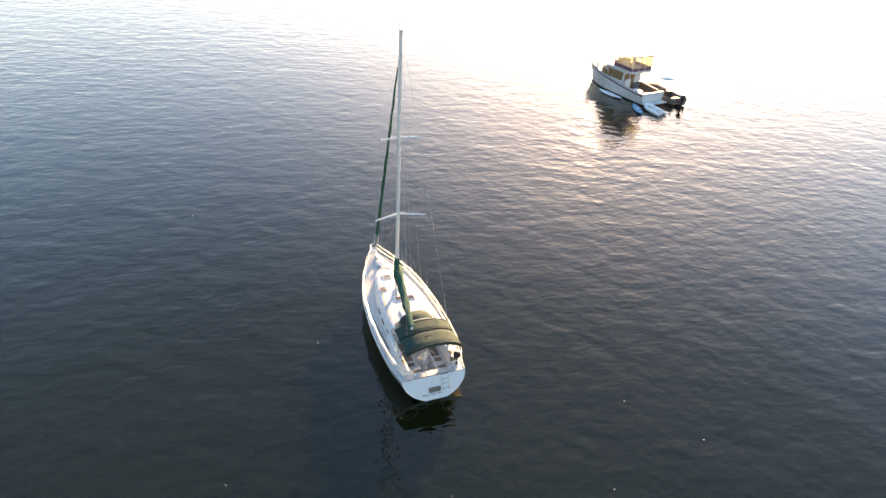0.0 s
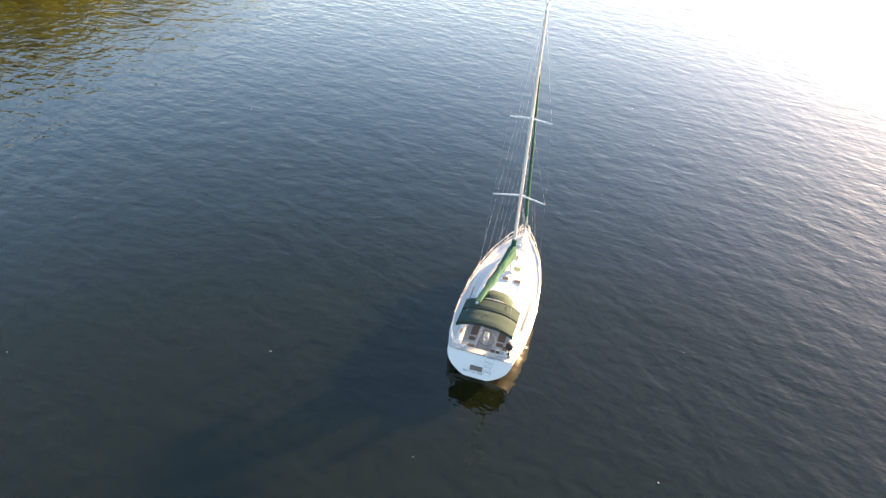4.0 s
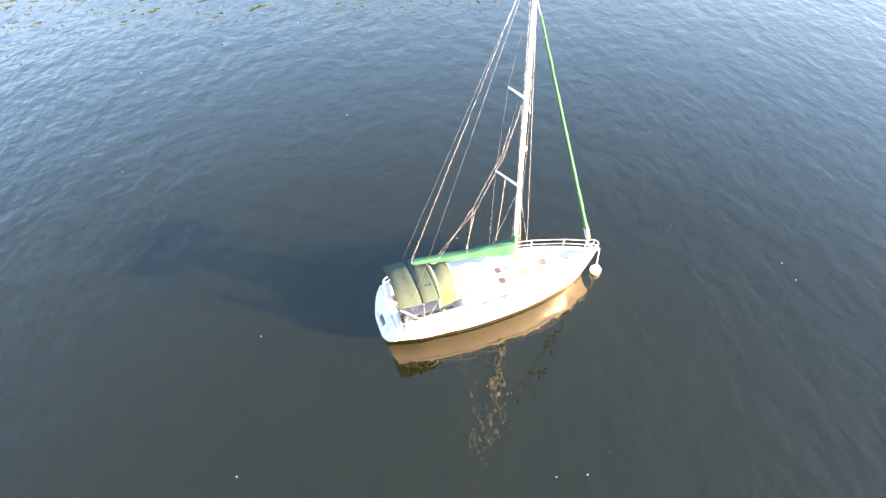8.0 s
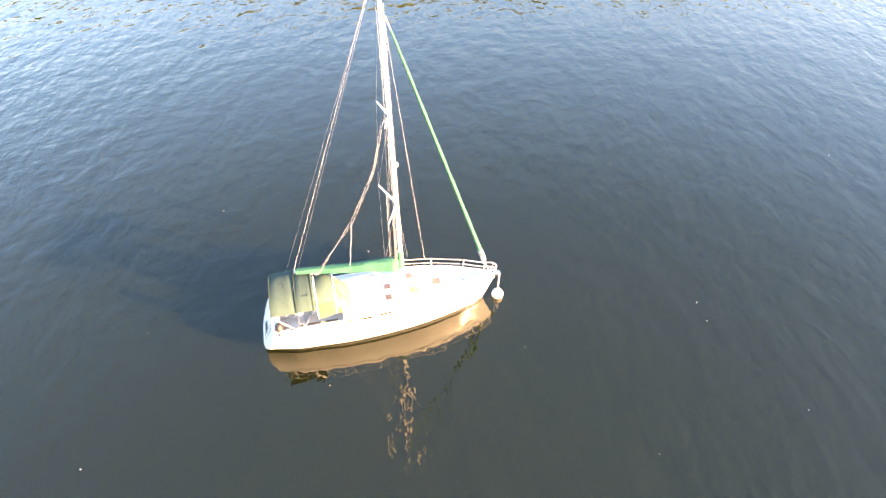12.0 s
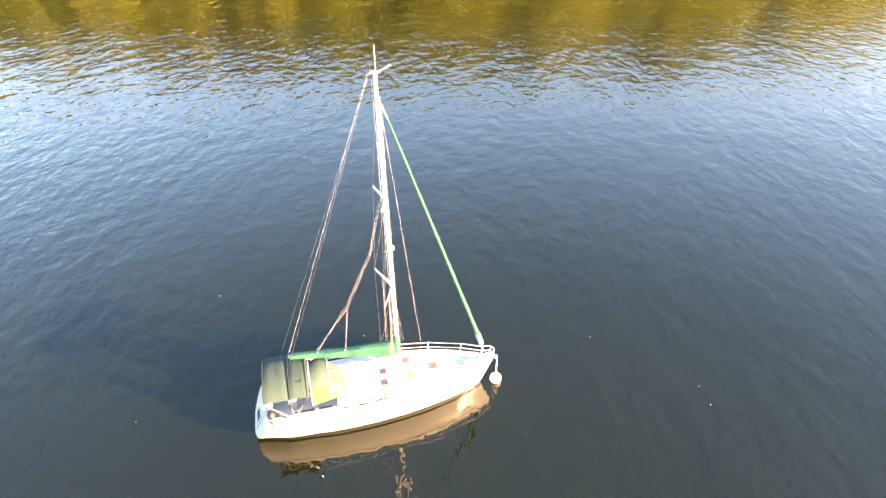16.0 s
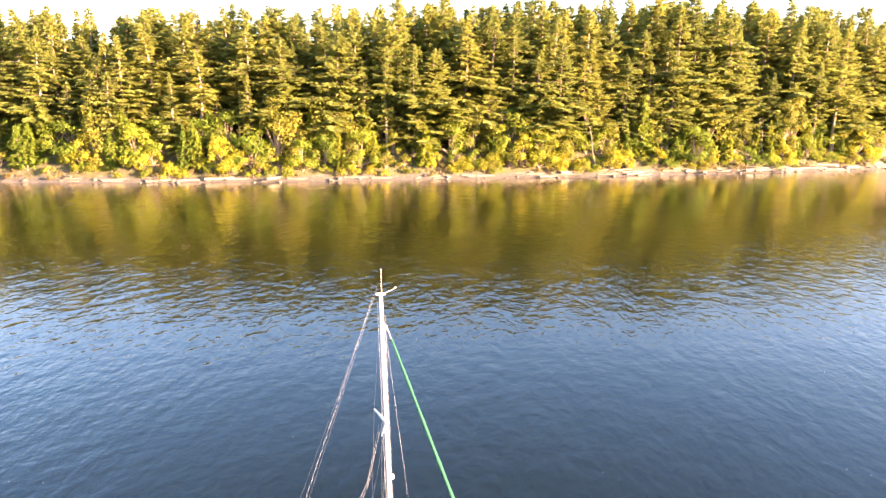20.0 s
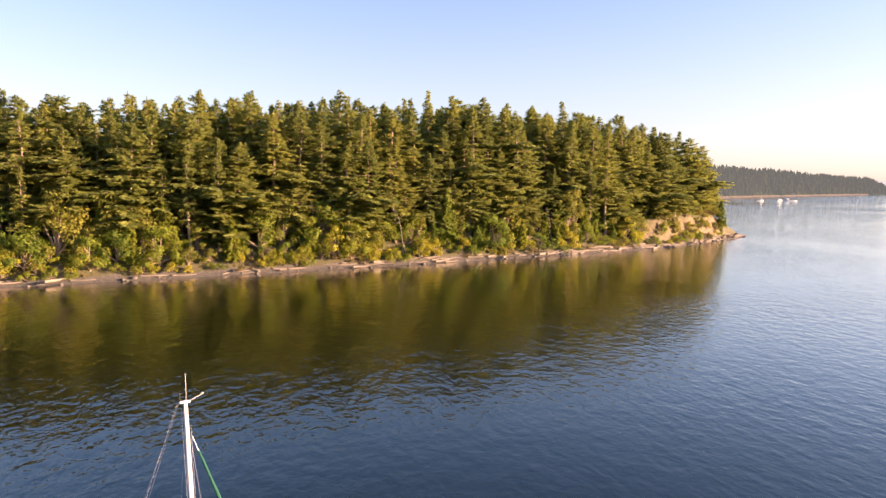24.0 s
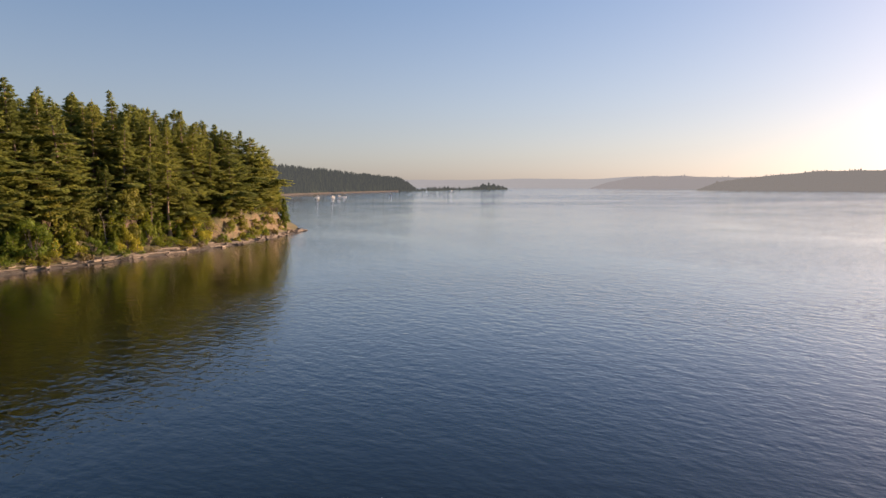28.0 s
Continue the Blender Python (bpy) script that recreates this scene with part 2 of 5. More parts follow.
BOOT = surface("dark_antifouling", (0.035, 0.03, 0.028), 0.6, 0, 0.4, 12, 0, 1.5)
ALLOY = surface("painted_mast_alloy", (0.72, 0.70, 0.66), 0.35, 0.1, 0.08, 20, 0, 0.8)
RAIL = surface("bright_rail_steel", (0.70, 0.70, 0.69), 0.35, 0.35, 0.1, 40)
STEEL = surface("stainless_steel", (0.62, 0.62, 0.62), 0.22, 1.0, 0.1, 40)
WIRE = surface("rigging_wire", (0.50, 0.52, 0.56), 0.3, 0.9, 0.15, 40)
ROPE = surface("sun_bleached_rope", (0.44, 0.46, 0.52), 0.9, 0, 0.2, 60)
SHADED = surface("shaded_hatch_pane", (0.105, 0.09, 0.08), 0.2, 0, 0.15, 10)
GREEN_SHADE = surface("green_hatch_shade", (0.12, 0.15, 0.09), 0.2, 0, 0.15, 10)
RED_ROPE = surface("red_halyard", (0.17, 0.10, 0.085), 0.85, 0, 0.2, 60)
CANVAS = surface("green_acrylic_canvas", (0.034, 0.065, 0.048), 0.9, 0, 0.22, 90, 0.002, 1.3, 0.0, 0.12)
AWNING = surface("faded_green_awning", (0.036, 0.061, 0.054), 0.9, 0, 0.22, 90, 0.002, 1.3, 0.0, 0.12)
BINDING = surface("dark_green_binding", (0.012, 0.024, 0.018), 0.85, 0, 0.2, 60, 0, 1.5, 0.0, 0.2)
SAILCOVER = surface("bright_green_sail_cover", (0.015, 0.088, 0.060), 0.85, 0, 0.3, 9, 0.03, 1.6, 0.0, 0.2)
TEAK = surface("weathered_teak", (0.22, 0.145, 0.10), 0.7, 0, 0.3, 30, 0.002, 2.0)
SMOKED = surface("smoked_acrylic", (0.070, 0.052, 0.044), 0.1, 0, 0.15, 10)
BLACK = surface("black_rubber", (0.02, 0.02, 0.022), 0.55, 0, 0.25, 30)
LINE = surface("grey_line", (0.10, 0.11, 0.12), 0.6, 0, 0.15, 30)
DARK_PANE = surface("dark_cabin_glass", (0.020, 0.015, 0.012), 0.15, 0, 0.15, 10, 0, 1.5, 0.0, 0.3)
INK = surface("dark_lettering", (0.05, 0.06, 0.09), 0.5, 0, 0.1, 20)
BUOY = surface("white_buoy_plastic", (0.78, 0.74, 0.66), 0.45, 0, 0.18, 12, 0, 2.5)
RUST = surface("galvanised_chain", (0.30, 0.25, 0.21), 0.7, 0.5, 0.3, 40)


def clear_vinyl():
    n = Nodes("clear_vinyl")
    n.set(Base_Color=(0.15, 0.10, 0.075), Roughness=0.2, Alpha=0.45, IOR=1.4)
    return n.m


VINYL = clear_vinyl()


def lit_yellowed_vinyl():
    """Window plastic gone yellow and cloudy with age; also sunlit canvas painted yellow."""
    n = Nodes("lit_yellowed_vinyl")
    f = n.noise(6.0, n.coords(), 4)
    n.link(n.mix(f, (0.085, 0.078, 0.026), (0.135, 0.122, 0.048)), n.p.inputs["Base Color"])
    n.set(Roughness=0.35, Alpha=0.8)
    return n.m


LIT_OLD_VINYL = lit_yellowed_vinyl()


# ---- mesh tools ----
class Shape:
    """Collects points and faces of one mesh."""

    def __init__(self):
        self.v, self.f = [], []

    def add(self, verts, faces):
        k = len(self.v)
        self.v.extend(tuple(p) for p in verts)
        self.f.extend(tuple(i + k for i in q) for q in faces)
        return self

    def box(self, a, b, bevel=0.01, m=None):
        """A box from corner a to corner b with chamfered edges."""
        c = [(a[i] + b[i]) / 2 for i in range(3)]
        h = [abs(b[i] - a[i]) / 2 for i in range(3)]
        e = min(bevel, *(0.45 * x for x in h))
        pts, idx = [], {}
        for sx in (-1, 1):
            for sy in (-1, 1):
                for sz in (-1, 1):
                    for ax in range(3):
                        s = (sx, sy, sz)
                        p = [c[i] + s[i] * (h[i] - (0 if i == ax else e)) for i in range(3)]
                        idx[(s, ax)] = len(pts)
                        pts.append(Vector(p) if m is None else m @ Vector(p))
        faces = []
        for ax in range(3):
            o1, o2 = [i for i in range(3) if i != ax]
            for s in (-1, 1):
                loop = []
                for u, w in ((-1, -1), (1, -1), (1, 1), (-1, 1)):
                    k = [0, 0, 0]
                    k[ax], k[o1], k[o2] = s, u, w
                    loop.append(idx[(tuple(k), ax)])
                faces.append(loop if (s > 0) == (ax != 1) else loop[::-1])
        for ax in range(3):
            o1, o2 = [i for i in range(3) if i != ax]
            for u in (-1, 1):
                for w in (-1, 1):
                    k1, k2 = [0, 0, 0], [0, 0, 0]
                    k1[ax], k2[ax] = -1, 1
                    for k in (k1, k2):
                        k[o1], k[o2] = u, w
                    faces.append([idx[(tuple(k1), o1)], idx[(tuple(k2), o1)], idx[(tuple(k2), o2)], idx[(tuple(k1), o2)]])
        for sx in (-1, 1):
            for sy in (-1, 1):
                for sz in (-1, 1):
                    faces.append([idx[((sx, sy, sz), ax)] for ax in range(3)])
        return self.add(pts, faces)

    def tube(self, pts, r, n=8, closed=False, flat=1.0):
        """A round bar along the points; r: one radius, or one for each point."""
        pts = [Vector(p) for p in pts]
        rs = r if isinstance(r, (list, tuple)) else [r] * len(pts)
        rings, side = [], None
        for i, p in enumerate(pts):
            a = pts[i - 1] if i or closed else p
            b = pts[(i + 1) % len(pts)] if i < len(pts) - 1 or closed else p
            d = (b - a).normalized()
            if side is None:
                side = d.orthogonal().normalized()
            side = (side - d * side.dot(d)).normalized()
            up = d.cross(side)
            rings.append([p + side * (rs[i] * math.cos(2 * math.pi * k / n)) + up * (flat * rs[i] * math.sin(2 * math.pi * k / n)) for k in range(n)])
        return self.loft(rings, True, not closed, closed)

    def loft(self, rings, around=True, caps=False, closed=False):
        n, k0 = len(rings[0]), len(self.v)
        for ring in rings:
            self.v.extend(tuple(p) for p in ring)
        for i in range(len(rings) if closed else len(rings) - 1):
            a, b = k0 + i * n, k0 + ((i + 1) % len(rings)) * n
            for k in range(n if around else n - 1):
                q = (k + 1) % n
                self.f.append((a + k, a + q, b + q, b + k))
        if caps:
            self.f.append(tuple(k0 + k for k in range(n))[::-1])
            self.f.append(tuple(k0 + (len(rings) - 1) * n + k for k in range(n)))
        return self

    def lathe(self, profile, at=(0, 0, 0), n=16, axis="z"):
        """Turns a profile of (radius, height) round an axis through at."""
        rings = []
        for r, h in profile:
            ring = []
            for k in range(n):
                c, s = r * math.cos(2 * math.pi * k / n), r * math.sin(2 * math.pi * k / n)
                q = {"z": (c, s, h), "x": (h, c, s), "y": (c, h, s)}[axis]
                ring.append((at[0] + q[0], at[1] + q[1], at[2] + q[2]))
            rings.append(ring)
        return self.loft(rings, True, True)

    def mesh(self, name, smooth=40):
        me = bpy.data.meshes.new(name)
        me.from_pydata(self.v, [], self.f)
        bm = bmesh.new()
        bm.from_mesh(me)
        bmesh.ops.recalc_face_normals(bm, faces=bm.faces)
        bm.to_mesh(me)
        bm.free()
        if smooth:
            me.shade_smooth()
            me.set_sharp_from_angle(angle=radians(smooth))
        return me


def part(name, shape, material, parent=None, label="", smooth=40):
    """Links a shape, or a ready mesh, as one object under a thing or a part."""
    me = shape.mesh(name, smooth) if isinstance(shape, Shape) else shape
    if material is not None and not me.materials:
        me.materials.append(material)
    ob = new(name, me)
    if parent is not None:
        ob.parent = parent
    if label:
        tagged(ob, label)
    return ob


def thing(name, label, category, at=(0, 0, 0), turn=0.0, group="", kind=""):
    ob = new(name)
    ob.empty_display_size = 0.2
    ob.matrix_basis = pose(*at, 0, 0, turn)
    return tagged(ob, label, category, group, kind)


def spline(xs, ys, x):
    """Smooth curve through points, Catmull-Rom with clamped ends."""
    if x <= xs[0]:
        return ys[0]
    if x >= xs[-1]:
        return ys[-1]
    i = max(k for k in range(len(xs) - 1) if xs[k] <= x)
    t = (x - xs[i]) / (xs[i + 1] - xs[i])
    y0, y1, y2, y3 = ys[max(0, i - 1)], ys[i], ys[i + 1], ys[min(len(ys) - 1, i + 2)]
    return 0.5 * (2 * y1 + (y2 - y0) * t + (2 * y0 - 5 * y1 + 4 * y2 - y3) * t * t + (3 * y1 - y0 - 3 * y2 + y3) * t ** 3)


# ---- water and land ----
def water_sheet():
    s = Shape()
    s.add([(-12000, -12000, 0), (12000, -12000, 0), (12000, 12000, 0), (-12000, 12000, 0)], [(0, 1, 2, 3)])
    tagged(part("water", s, WATER, None, "", 0), "dark green-grey sea water with small wind ripples", "water", kind="structure")


water_sheet()

# the headland's waterline from the far left round the tip and back
SHORE = [(-520, 318), (-250, 222), (-150, 190), (-72, 163), (-54, 158.5), (-33, 154.5), (-6, 150), (20, 147.5), (37, 146), (54, 144.5), (87, 142), (105, 141), (126, 141), (146, 140), (168, 140.4),
         (194, 141.6), (219, 146.2), (254, 155.4), (270, 160.5), (273, 163.5), (274.5, 170), (283, 190), (301, 224), (335, 292), (375, 412), (-520, 420)]


def shore_distance(px, py):
    """Distance inland from the waterline, negative over the water."""
    px, py = np.asarray(px, float), np.asarray(py, float)
    best, inside = np.full(px.shape, 1e9), np.zeros(px.shape, bool)
    for (x0, y0), (x1, y1) in zip(SHORE, SHORE[1:] + SHORE[:1]):
        dx, dy = x1 - x0, y1 - y0
        t = np.clip(((px - x0) * dx + (py - y0) * dy) / (dx * dx + dy * dy), 0, 1)
        best = np.minimum(best, np.hypot(px - x0 - t * dx, py - y0 - t * dy))
        cross = ((y0 > py) != (y1 > py)) & (px < (x1 - x0) * (py - y0) / ((y1 - y0) or 1e-9) + x0)
        inside ^= cross
    return np.where(inside, best, -best)


RISE_D = [-40, -3, 0, 2.0, 3.2, 5.0, 12, 28, 60, 110, 260]
RISE_Z = [-4, -0.5, 0.0, 0.55, 1.1, 2.8, 8.0, 12.0, 18.0, 24.0, 27.0]


BLUFF_D = [0, 3.4, 4.6, 8.5, 11, 28, 60, 110, 260]
BLUFF_Z = [0, 0.9, 1.9, 10.2, 11.6, 14.0, 19.0, 24.0, 27.0]


def ground_z(x, y):
    d = float(shore_distance(x, y))
    z = float(np.interp(d, RISE_D, RISE_Z))
    bluff = min(1.0, max(0.0, (x - 182) / 12)) * min(1.0, max(0.0, (262 - x) / 14))
    if bluff and d > 0:
        z += bluff * (float(np.interp(d, BLUFF_D, BLUFF_Z)) - z)
    k = min(1.0, max(0.0, (d - 5) / 12))
    if bluff:
        z += bluff * min(1.0, max(0.0, (d - 3.5) / 2)) * 0.9 * noise.noise((x * 0.16, y * 0.16, 7))
    return z + k * (1.6 * noise.noise((x * 0.05, y * 0.05, 0)) + 0.6 * noise.noise((x * 0.2, y * 0.2, 3)))


def headland():
    xs, ys = np.concatenate([np.arange(-520, -120, 8.0), np.arange(-120, 330, 2.5), np.arange(330, 410, 10.0)]), np.concatenate([np.arange(130, 200, 1.25), np.arange(200, 420, 10.0)])
    s, n = Shape(), len(ys)
    for x in xs:
        for y in ys:
            s.v.append((x, y, ground_z(x, y)))
    d = shore_distance(*np.meshgrid(xs, ys, indexing="ij"))
    for i in range(len(xs) - 1):
        for j in range(n - 1):
            if d[i:i + 2, j:j + 2].max() > -14:
                s.f.append((i * n + j, (i + 1) * n + j, (i + 1) * n + j + 1, i * n + j + 1))
    me = s.mesh("ground", 180)
    me.materials.append(EARTH)
    me.materials.append(SHINGLE)
    for p in me.polygons:
        c = p.center
        p.material_index = 1 if c.z < 1.25 else 0
    tagged(new("ground", me), "wooded headland with a sandy bank and shingle beach", "headland", kind="structure")


headland()


# ---- trees ----
def conifer(name, h, seed, full, label, wide=1.0, rough=1.0, taper=0.85, mat=None):
    """A tall conifer: straight trunk, bare lower limbs and open tiers of boughs, each a flat frond of drooping twigs."""
    r = random.Random(seed)
    lean = (r.uniform(-0.03, 0.03), r.uniform(-0.03, 0.03))
    wob = r.uniform(0, 6)
    up = Vector((0, 0, 1))

    def axis(z):
        return Vector((lean[0] * z + 0.18 * math.sin(wob + z * 0.25), lean[1] * z + 0.18 * math.cos(wob + z * 0.2), z))

    base = 0.0115 * h + 0.05
    trunk = Shape().tube([axis(h * k / 9) - Vector((0, 0, 0.8 if k == 0 else 0)) for k in range(10)], [base * (1 - 0.95 * k / 9) * (1.35 if k == 0 else 1) for k in range(10)], 6)
    crown, start = Shape(), h * (0.50 - 0.44 * full)
    z = h * 0.08
    radius = h * r.uniform(0.165, 0.20) * wide
    lobes = [(r.uniform(0.08, 0.26), r.uniform(0, 6.3), r.uniform(2, 9)) for _ in range(3)]

    def twig(p, d, l, w, out):
        face = up * 0.4 + out * 0.7 + Vector((r.gauss(0, 0.5), r.gauss(0, 0.5), r.gauss(0, 0.4)))
        v = d.cross(face).normalized() * w
        m = p + d * (l * 0.42)
        crown.add([p, m + v, p + d * l, m - v], [(0, 1, 2, 3)])

    while z < h - 0.2:
        q = (z - start) / (h - start)
        count = r.choice((5, 5, 6, 7)) if q > 0 else r.choice((0, 0, 1, 1, 2))
        turn = r.uniform(0, 6.3)
        strong = r.uniform(0.78, 1.12)
        for k in range(count):
            a = turn + 6.283 * (k + r.uniform(-0.3, 0.3)) / count
            zz = z + r.uniform(-0.28, 0.28)
            if q > 0:
                body = min(1.0, 0.58 + 1.6 * q) * (1.0 - min(q, 1.0)) ** taper
                body *= 1 + sum(w * math.sin(a + p + zz * f / 6) for w, p, f in lobes)
                ln = max(0.18, radius * body * strong * r.uniform(0.62, 1.2)) + 0.08
                if r.random() < 0.12:
                    continue
            else:
                ln = radius * r.uniform(0.2, 0.6)
            out = Vector((math.cos(a), math.sin(a), 0))
            side = out.cross(up)
            drop, lift = r.uniform(0.12, 0.42) - 0.45 * max(0, q) ** 2, r.uniform(0.0, 0.3)
            o = axis(zz)

            def bough(f):
                return o + out * (ln * f) + up * (ln * (lift * f * f - drop * f))

            if ln > 0.9 and k % 2 == 0:
                trunk.loft([[p + v * w for v in (side, up, -side)] for p, w in ((o, 0.03 + 0.011 * ln), (bough(0.9), 0.012))], True)
            if q <= 0 and r.random() < 0.6:
                continue
            m = 4 + int((ln * 6.6 if q > 0 else ln * 1.6) / rough)
            for j in range(m):
                f = 0.18 + 0.84 * (j + r.random()) / m
                for s in (-1, 1):
                    l = rough ** 0.5 * (0.22 + 0.36 * ln * max(0.12, 1.08 - f) * min(1.0, 0.45 + f)) * r.uniform(0.65, 1.3)
                    d = (out * r.uniform(0.45, 0.9) + side * (s * r.uniform(0.55, 1.0)) - up * r.uniform(0.0, 0.7)).normalized()
                    twig(bough(f) + up * r.uniform(-0.18, 0.14), d, l, (0.06 + 0.105 * l) * rough ** 0.5, out)
                if j % 2:
                    d = (out * 0.4 + side * r.gauss(0, 0.5) - up * r.uniform(0.3, 0.9)).normalized()
                    twig(bough(f), d, r.uniform(0.3, 0.65) * rough ** 0.5, 0.09 * rough ** 0.5, out)
        z += r.uniform(0.55, 1.0) * (1 if q < 0.75 else 0.62) * (h / 28)
    for k in range(14):
        a, zz = r.uniform(0, 6.3), h - 2.0 * (k / 14)
        u = Vector((math.cos(a), math.sin(a), 0.3)) * (0.07 + 0.22 * (h - zz) / 2)
        o = axis(zz)
        crown.add([o - up * 0.12, o + u, o + up * 0.45], [(0, 1, 2)])
    top = thing(name, label, "tree")
    part("trunk", trunk, BARK, top, "", 60)
    part("crown", plain_mesh(crown, "crown"), mat or FIR, top)
    return top


def plain_mesh(shape, name):
    me = bpy.data.meshes.new(name)
    me.from_pydata(shape.v, [], shape.f)
    return me


def broadleaf(name, h, w, seed, mat, label, category, clumps=7, leaves=90):
    """A bushy tree or shrub: forked limbs and clumps of leaf sprays with gaps between."""
    r = random.Random(seed)
    limbs, crown = Shape(), Shape()
    fork = h * r.uniform(0.05, 0.12)
    limbs.tube([(0, 0, -0.6), (0.05 * w, 0, fork)], [0.03 * h + 0.03, 0.022 * h + 0.02], 6)
    for k in range(clumps):
        a = 2 * math.pi * (k + r.random() * 0.8) / clumps
        f = r.random()
        c = Vector((math.cos(a) * w * 0.52 * (1 - 0.75 * f * f) * r.uniform(0.5, 1.1), math.sin(a) * w * 0.52 * (1 - 0.75 * f * f) * r.uniform(0.5, 1.1), h * (0.10 + 0.78 * f)))
        limbs.tube([(0.05 * w, 0, fork * 0.9), c * 0.5 + Vector((0, 0, fork * 0.4)), c], [0.016 * h + 0.015, 0.01 * h + 0.01, 0.008], 4)
        cr = w * r.uniform(0.13, 0.27)
        for _ in range(leaves):
            d = Vector((r.gauss(0, 1), r.gauss(0, 1), r.gauss(0, 0.9))).normalized() * cr * r.uniform(0.45, 1.1)
            p = c + d
            if p.z < 0.1:
                p.z = 0.1 + 0.3 * r.random()
            face = (d.normalized() + Vector((r.gauss(0, 0.4), r.gauss(0, 0.4), 0.2 + r.gauss(0, 0.4)))).normalized()
            u = face.cross(Vector((r.gauss(0, 1), r.gauss(0, 1), r.gauss(0, 1)))).normalized()
            v = face.cross(u)
            l = r.uniform(0.12, 0.25) * (0.6 + 0.06 * h)
            crown.add([p - u * l, p + v * l * 0.7, p + u * l * 1.1, p - v * l * 0.6], [(0, 1, 2, 3)])
    top = thing(name, label, category)
    part("trunk", limbs, BARK, top, "", 60)
    part("crown", plain_mesh(crown, "crown"), mat, top)
    return top


def canopy_z(x):
    """Height of the wood's skyline along the headland."""
    return spline([-160, -66, -21, 0, 20, 45, 73, 102, 157, 178, 200, 218, 242, 256, 275], [46.5, 47.5, 47.5, 48.4, 50, 52.3, 54, 55, 55.7, 56.3, 54, 52, 48.5, 44, 36], x)


def forest():
    r = random.Random(7)
    fir_label, cedar_label = "tall fir with a patchy sunlit crown and bare lower trunk", "dense full-crowned cedar in the headland wood"
    firs = [conifer("fir_tree", 30.0, 11 + k, f, fir_label, w, 1.0, p) for k, (f, w, p) in enumerate(((0.35, 0.9, 0.95), (0.6, 1.05, 1.05), (0.85, 1.1, 1.15), (0.45, 1.2, 0.9), (0.25, 0.9, 0.85), (0.7, 1.15, 1.0), (0.2, 1.0, 0.8), (0.55, 0.75, 1.05)))]
    cedars = [conifer("cedar_tree", 30.0, 31 + k, f, cedar_label, w, q, p) for k, (f, w, q, p) in enumerate(((0.95, 1.25, 1.1, 1.0), (0.85, 1.4, 1.2, 0.85), (1.0, 1.15, 1.1, 1.1), (0.75, 1.5, 1.2, 0.75)))]
    backs = [conifer("hemlock_tree", 30.0, 51 + k, 0.55, "dark hemlock standing deep in the wood", 1.3, 1.4, 0.9) for k in range(3)]
    for group, members in (("headland firs", firs), ("headland cedars", cedars), ("inner hemlocks", backs)):
        for f in members:
            tagged(f, group=group)
    seen = set()
    rows = [(9.5, 7.0, 0.64, firs + cedars), (14, 5.4, 0.84, firs + cedars), (20, 4.8, 0.92, firs + cedars + firs), (27, 4.8, 0.97, firs + cedars), (35, 4.8, 1.0, firs + cedars), (45, 5.0, 1.0, backs), (56, 6.0, 1.0, backs)]
    for dist, step, tall, choice in rows:
        x = -112.0
        while x < 275:
            xx, y = x + r.uniform(-2, 2), 130.0
            while y < 260 and float(shore_distance(xx, y)) < dist:
                y += 1.0
            x += step * r.uniform(0.75, 1.3)
            y += r.uniform(-2.2, 2.2)
            d = float(shore_distance(xx, y))
            if y > 255 or xx > 274 or d < 7 or (182 < xx and d < 8.3) or y < 0.732 * xx - 18:
                continue
            g = ground_z(xx, y)
            h = (canopy_z(xx) - g) * tall * (r.uniform(0.70, 1.05) if dist < 30 else r.choice((r.uniform(0.78, 0.93), r.uniform(0.88, 1.0))))
            if dist < 18 and r.random() < 0.36:
                h *= r.uniform(0.5, 0.8)
            if h < 6:
                continue
            s = h / 30.0
            m = pose(xx, y, g - 0.2, r.uniform(-2, 2), r.uniform(-2, 2), r.uniform(0, 360))
            wide = s * r.uniform(1.25, 1.95) if s > 0.6 else s * 1.5
            f = r.choice(cedars + firs[1:3] if xx > 172 and d < 22 else choice)
            ob = copy_thing(f, m) if f in seen else f
            seen.add(f)
            ob.matrix_basis = m @ Matrix.Diagonal((wide, wide, s, 1))
    kinds = [
        (broadleaf("alder_tree", 9.0, 6.5, 41, GREEN_LEAF, "sunlit fresh green alder on the bank", "tree", 18, 120), 9.0),
        (broadleaf("alder_tree", 7.0, 5.5, 42, LEAF, "sunlit yellow-green alder on the bank", "tree", 16, 110), 7.0),
        (broadleaf("shore_bush", 3.6, 4.6, 43, LEAF, "bright yellow-green leafy bush above the beach", "bush", 13, 90), 3.6),
        (broadleaf("shore_bush", 2.6, 3.6, 44, GREEN_LEAF, "fresh green leafy bush above the beach", "bush", 11, 80), 2.6),
        (conifer("young_fir", 9.0, 61, 1.0, "bright green young fir at the wood's edge", 1.5, 0.75, 0.85, GREEN_LEAF), 9.0),
        (broadleaf("dry_bush", 2.2, 3.2, 45, DRY_LEAF, "dry tan bush on the sandy bank", "bush", 6, 70), 2.2),
        (broadleaf("shore_bush", 4.4, 4.0, 46, OLIVE_LEAF, "olive green leafy bush on the bank", "bush", 15, 95), 4.4),
        (broadleaf("maple_tree", 10.5, 6.0, 47, OLIVE_LEAF, "tall olive green leafy tree at the wood's edge", "tree", 24, 120), 10.5),
        (broadleaf("shore_bush", 3.8, 3.4, 48, YELLOW_LEAF, "bright yellow leafy bush at the top of the beach", "bush", 12, 90), 3.8),
    ]
    first = set()
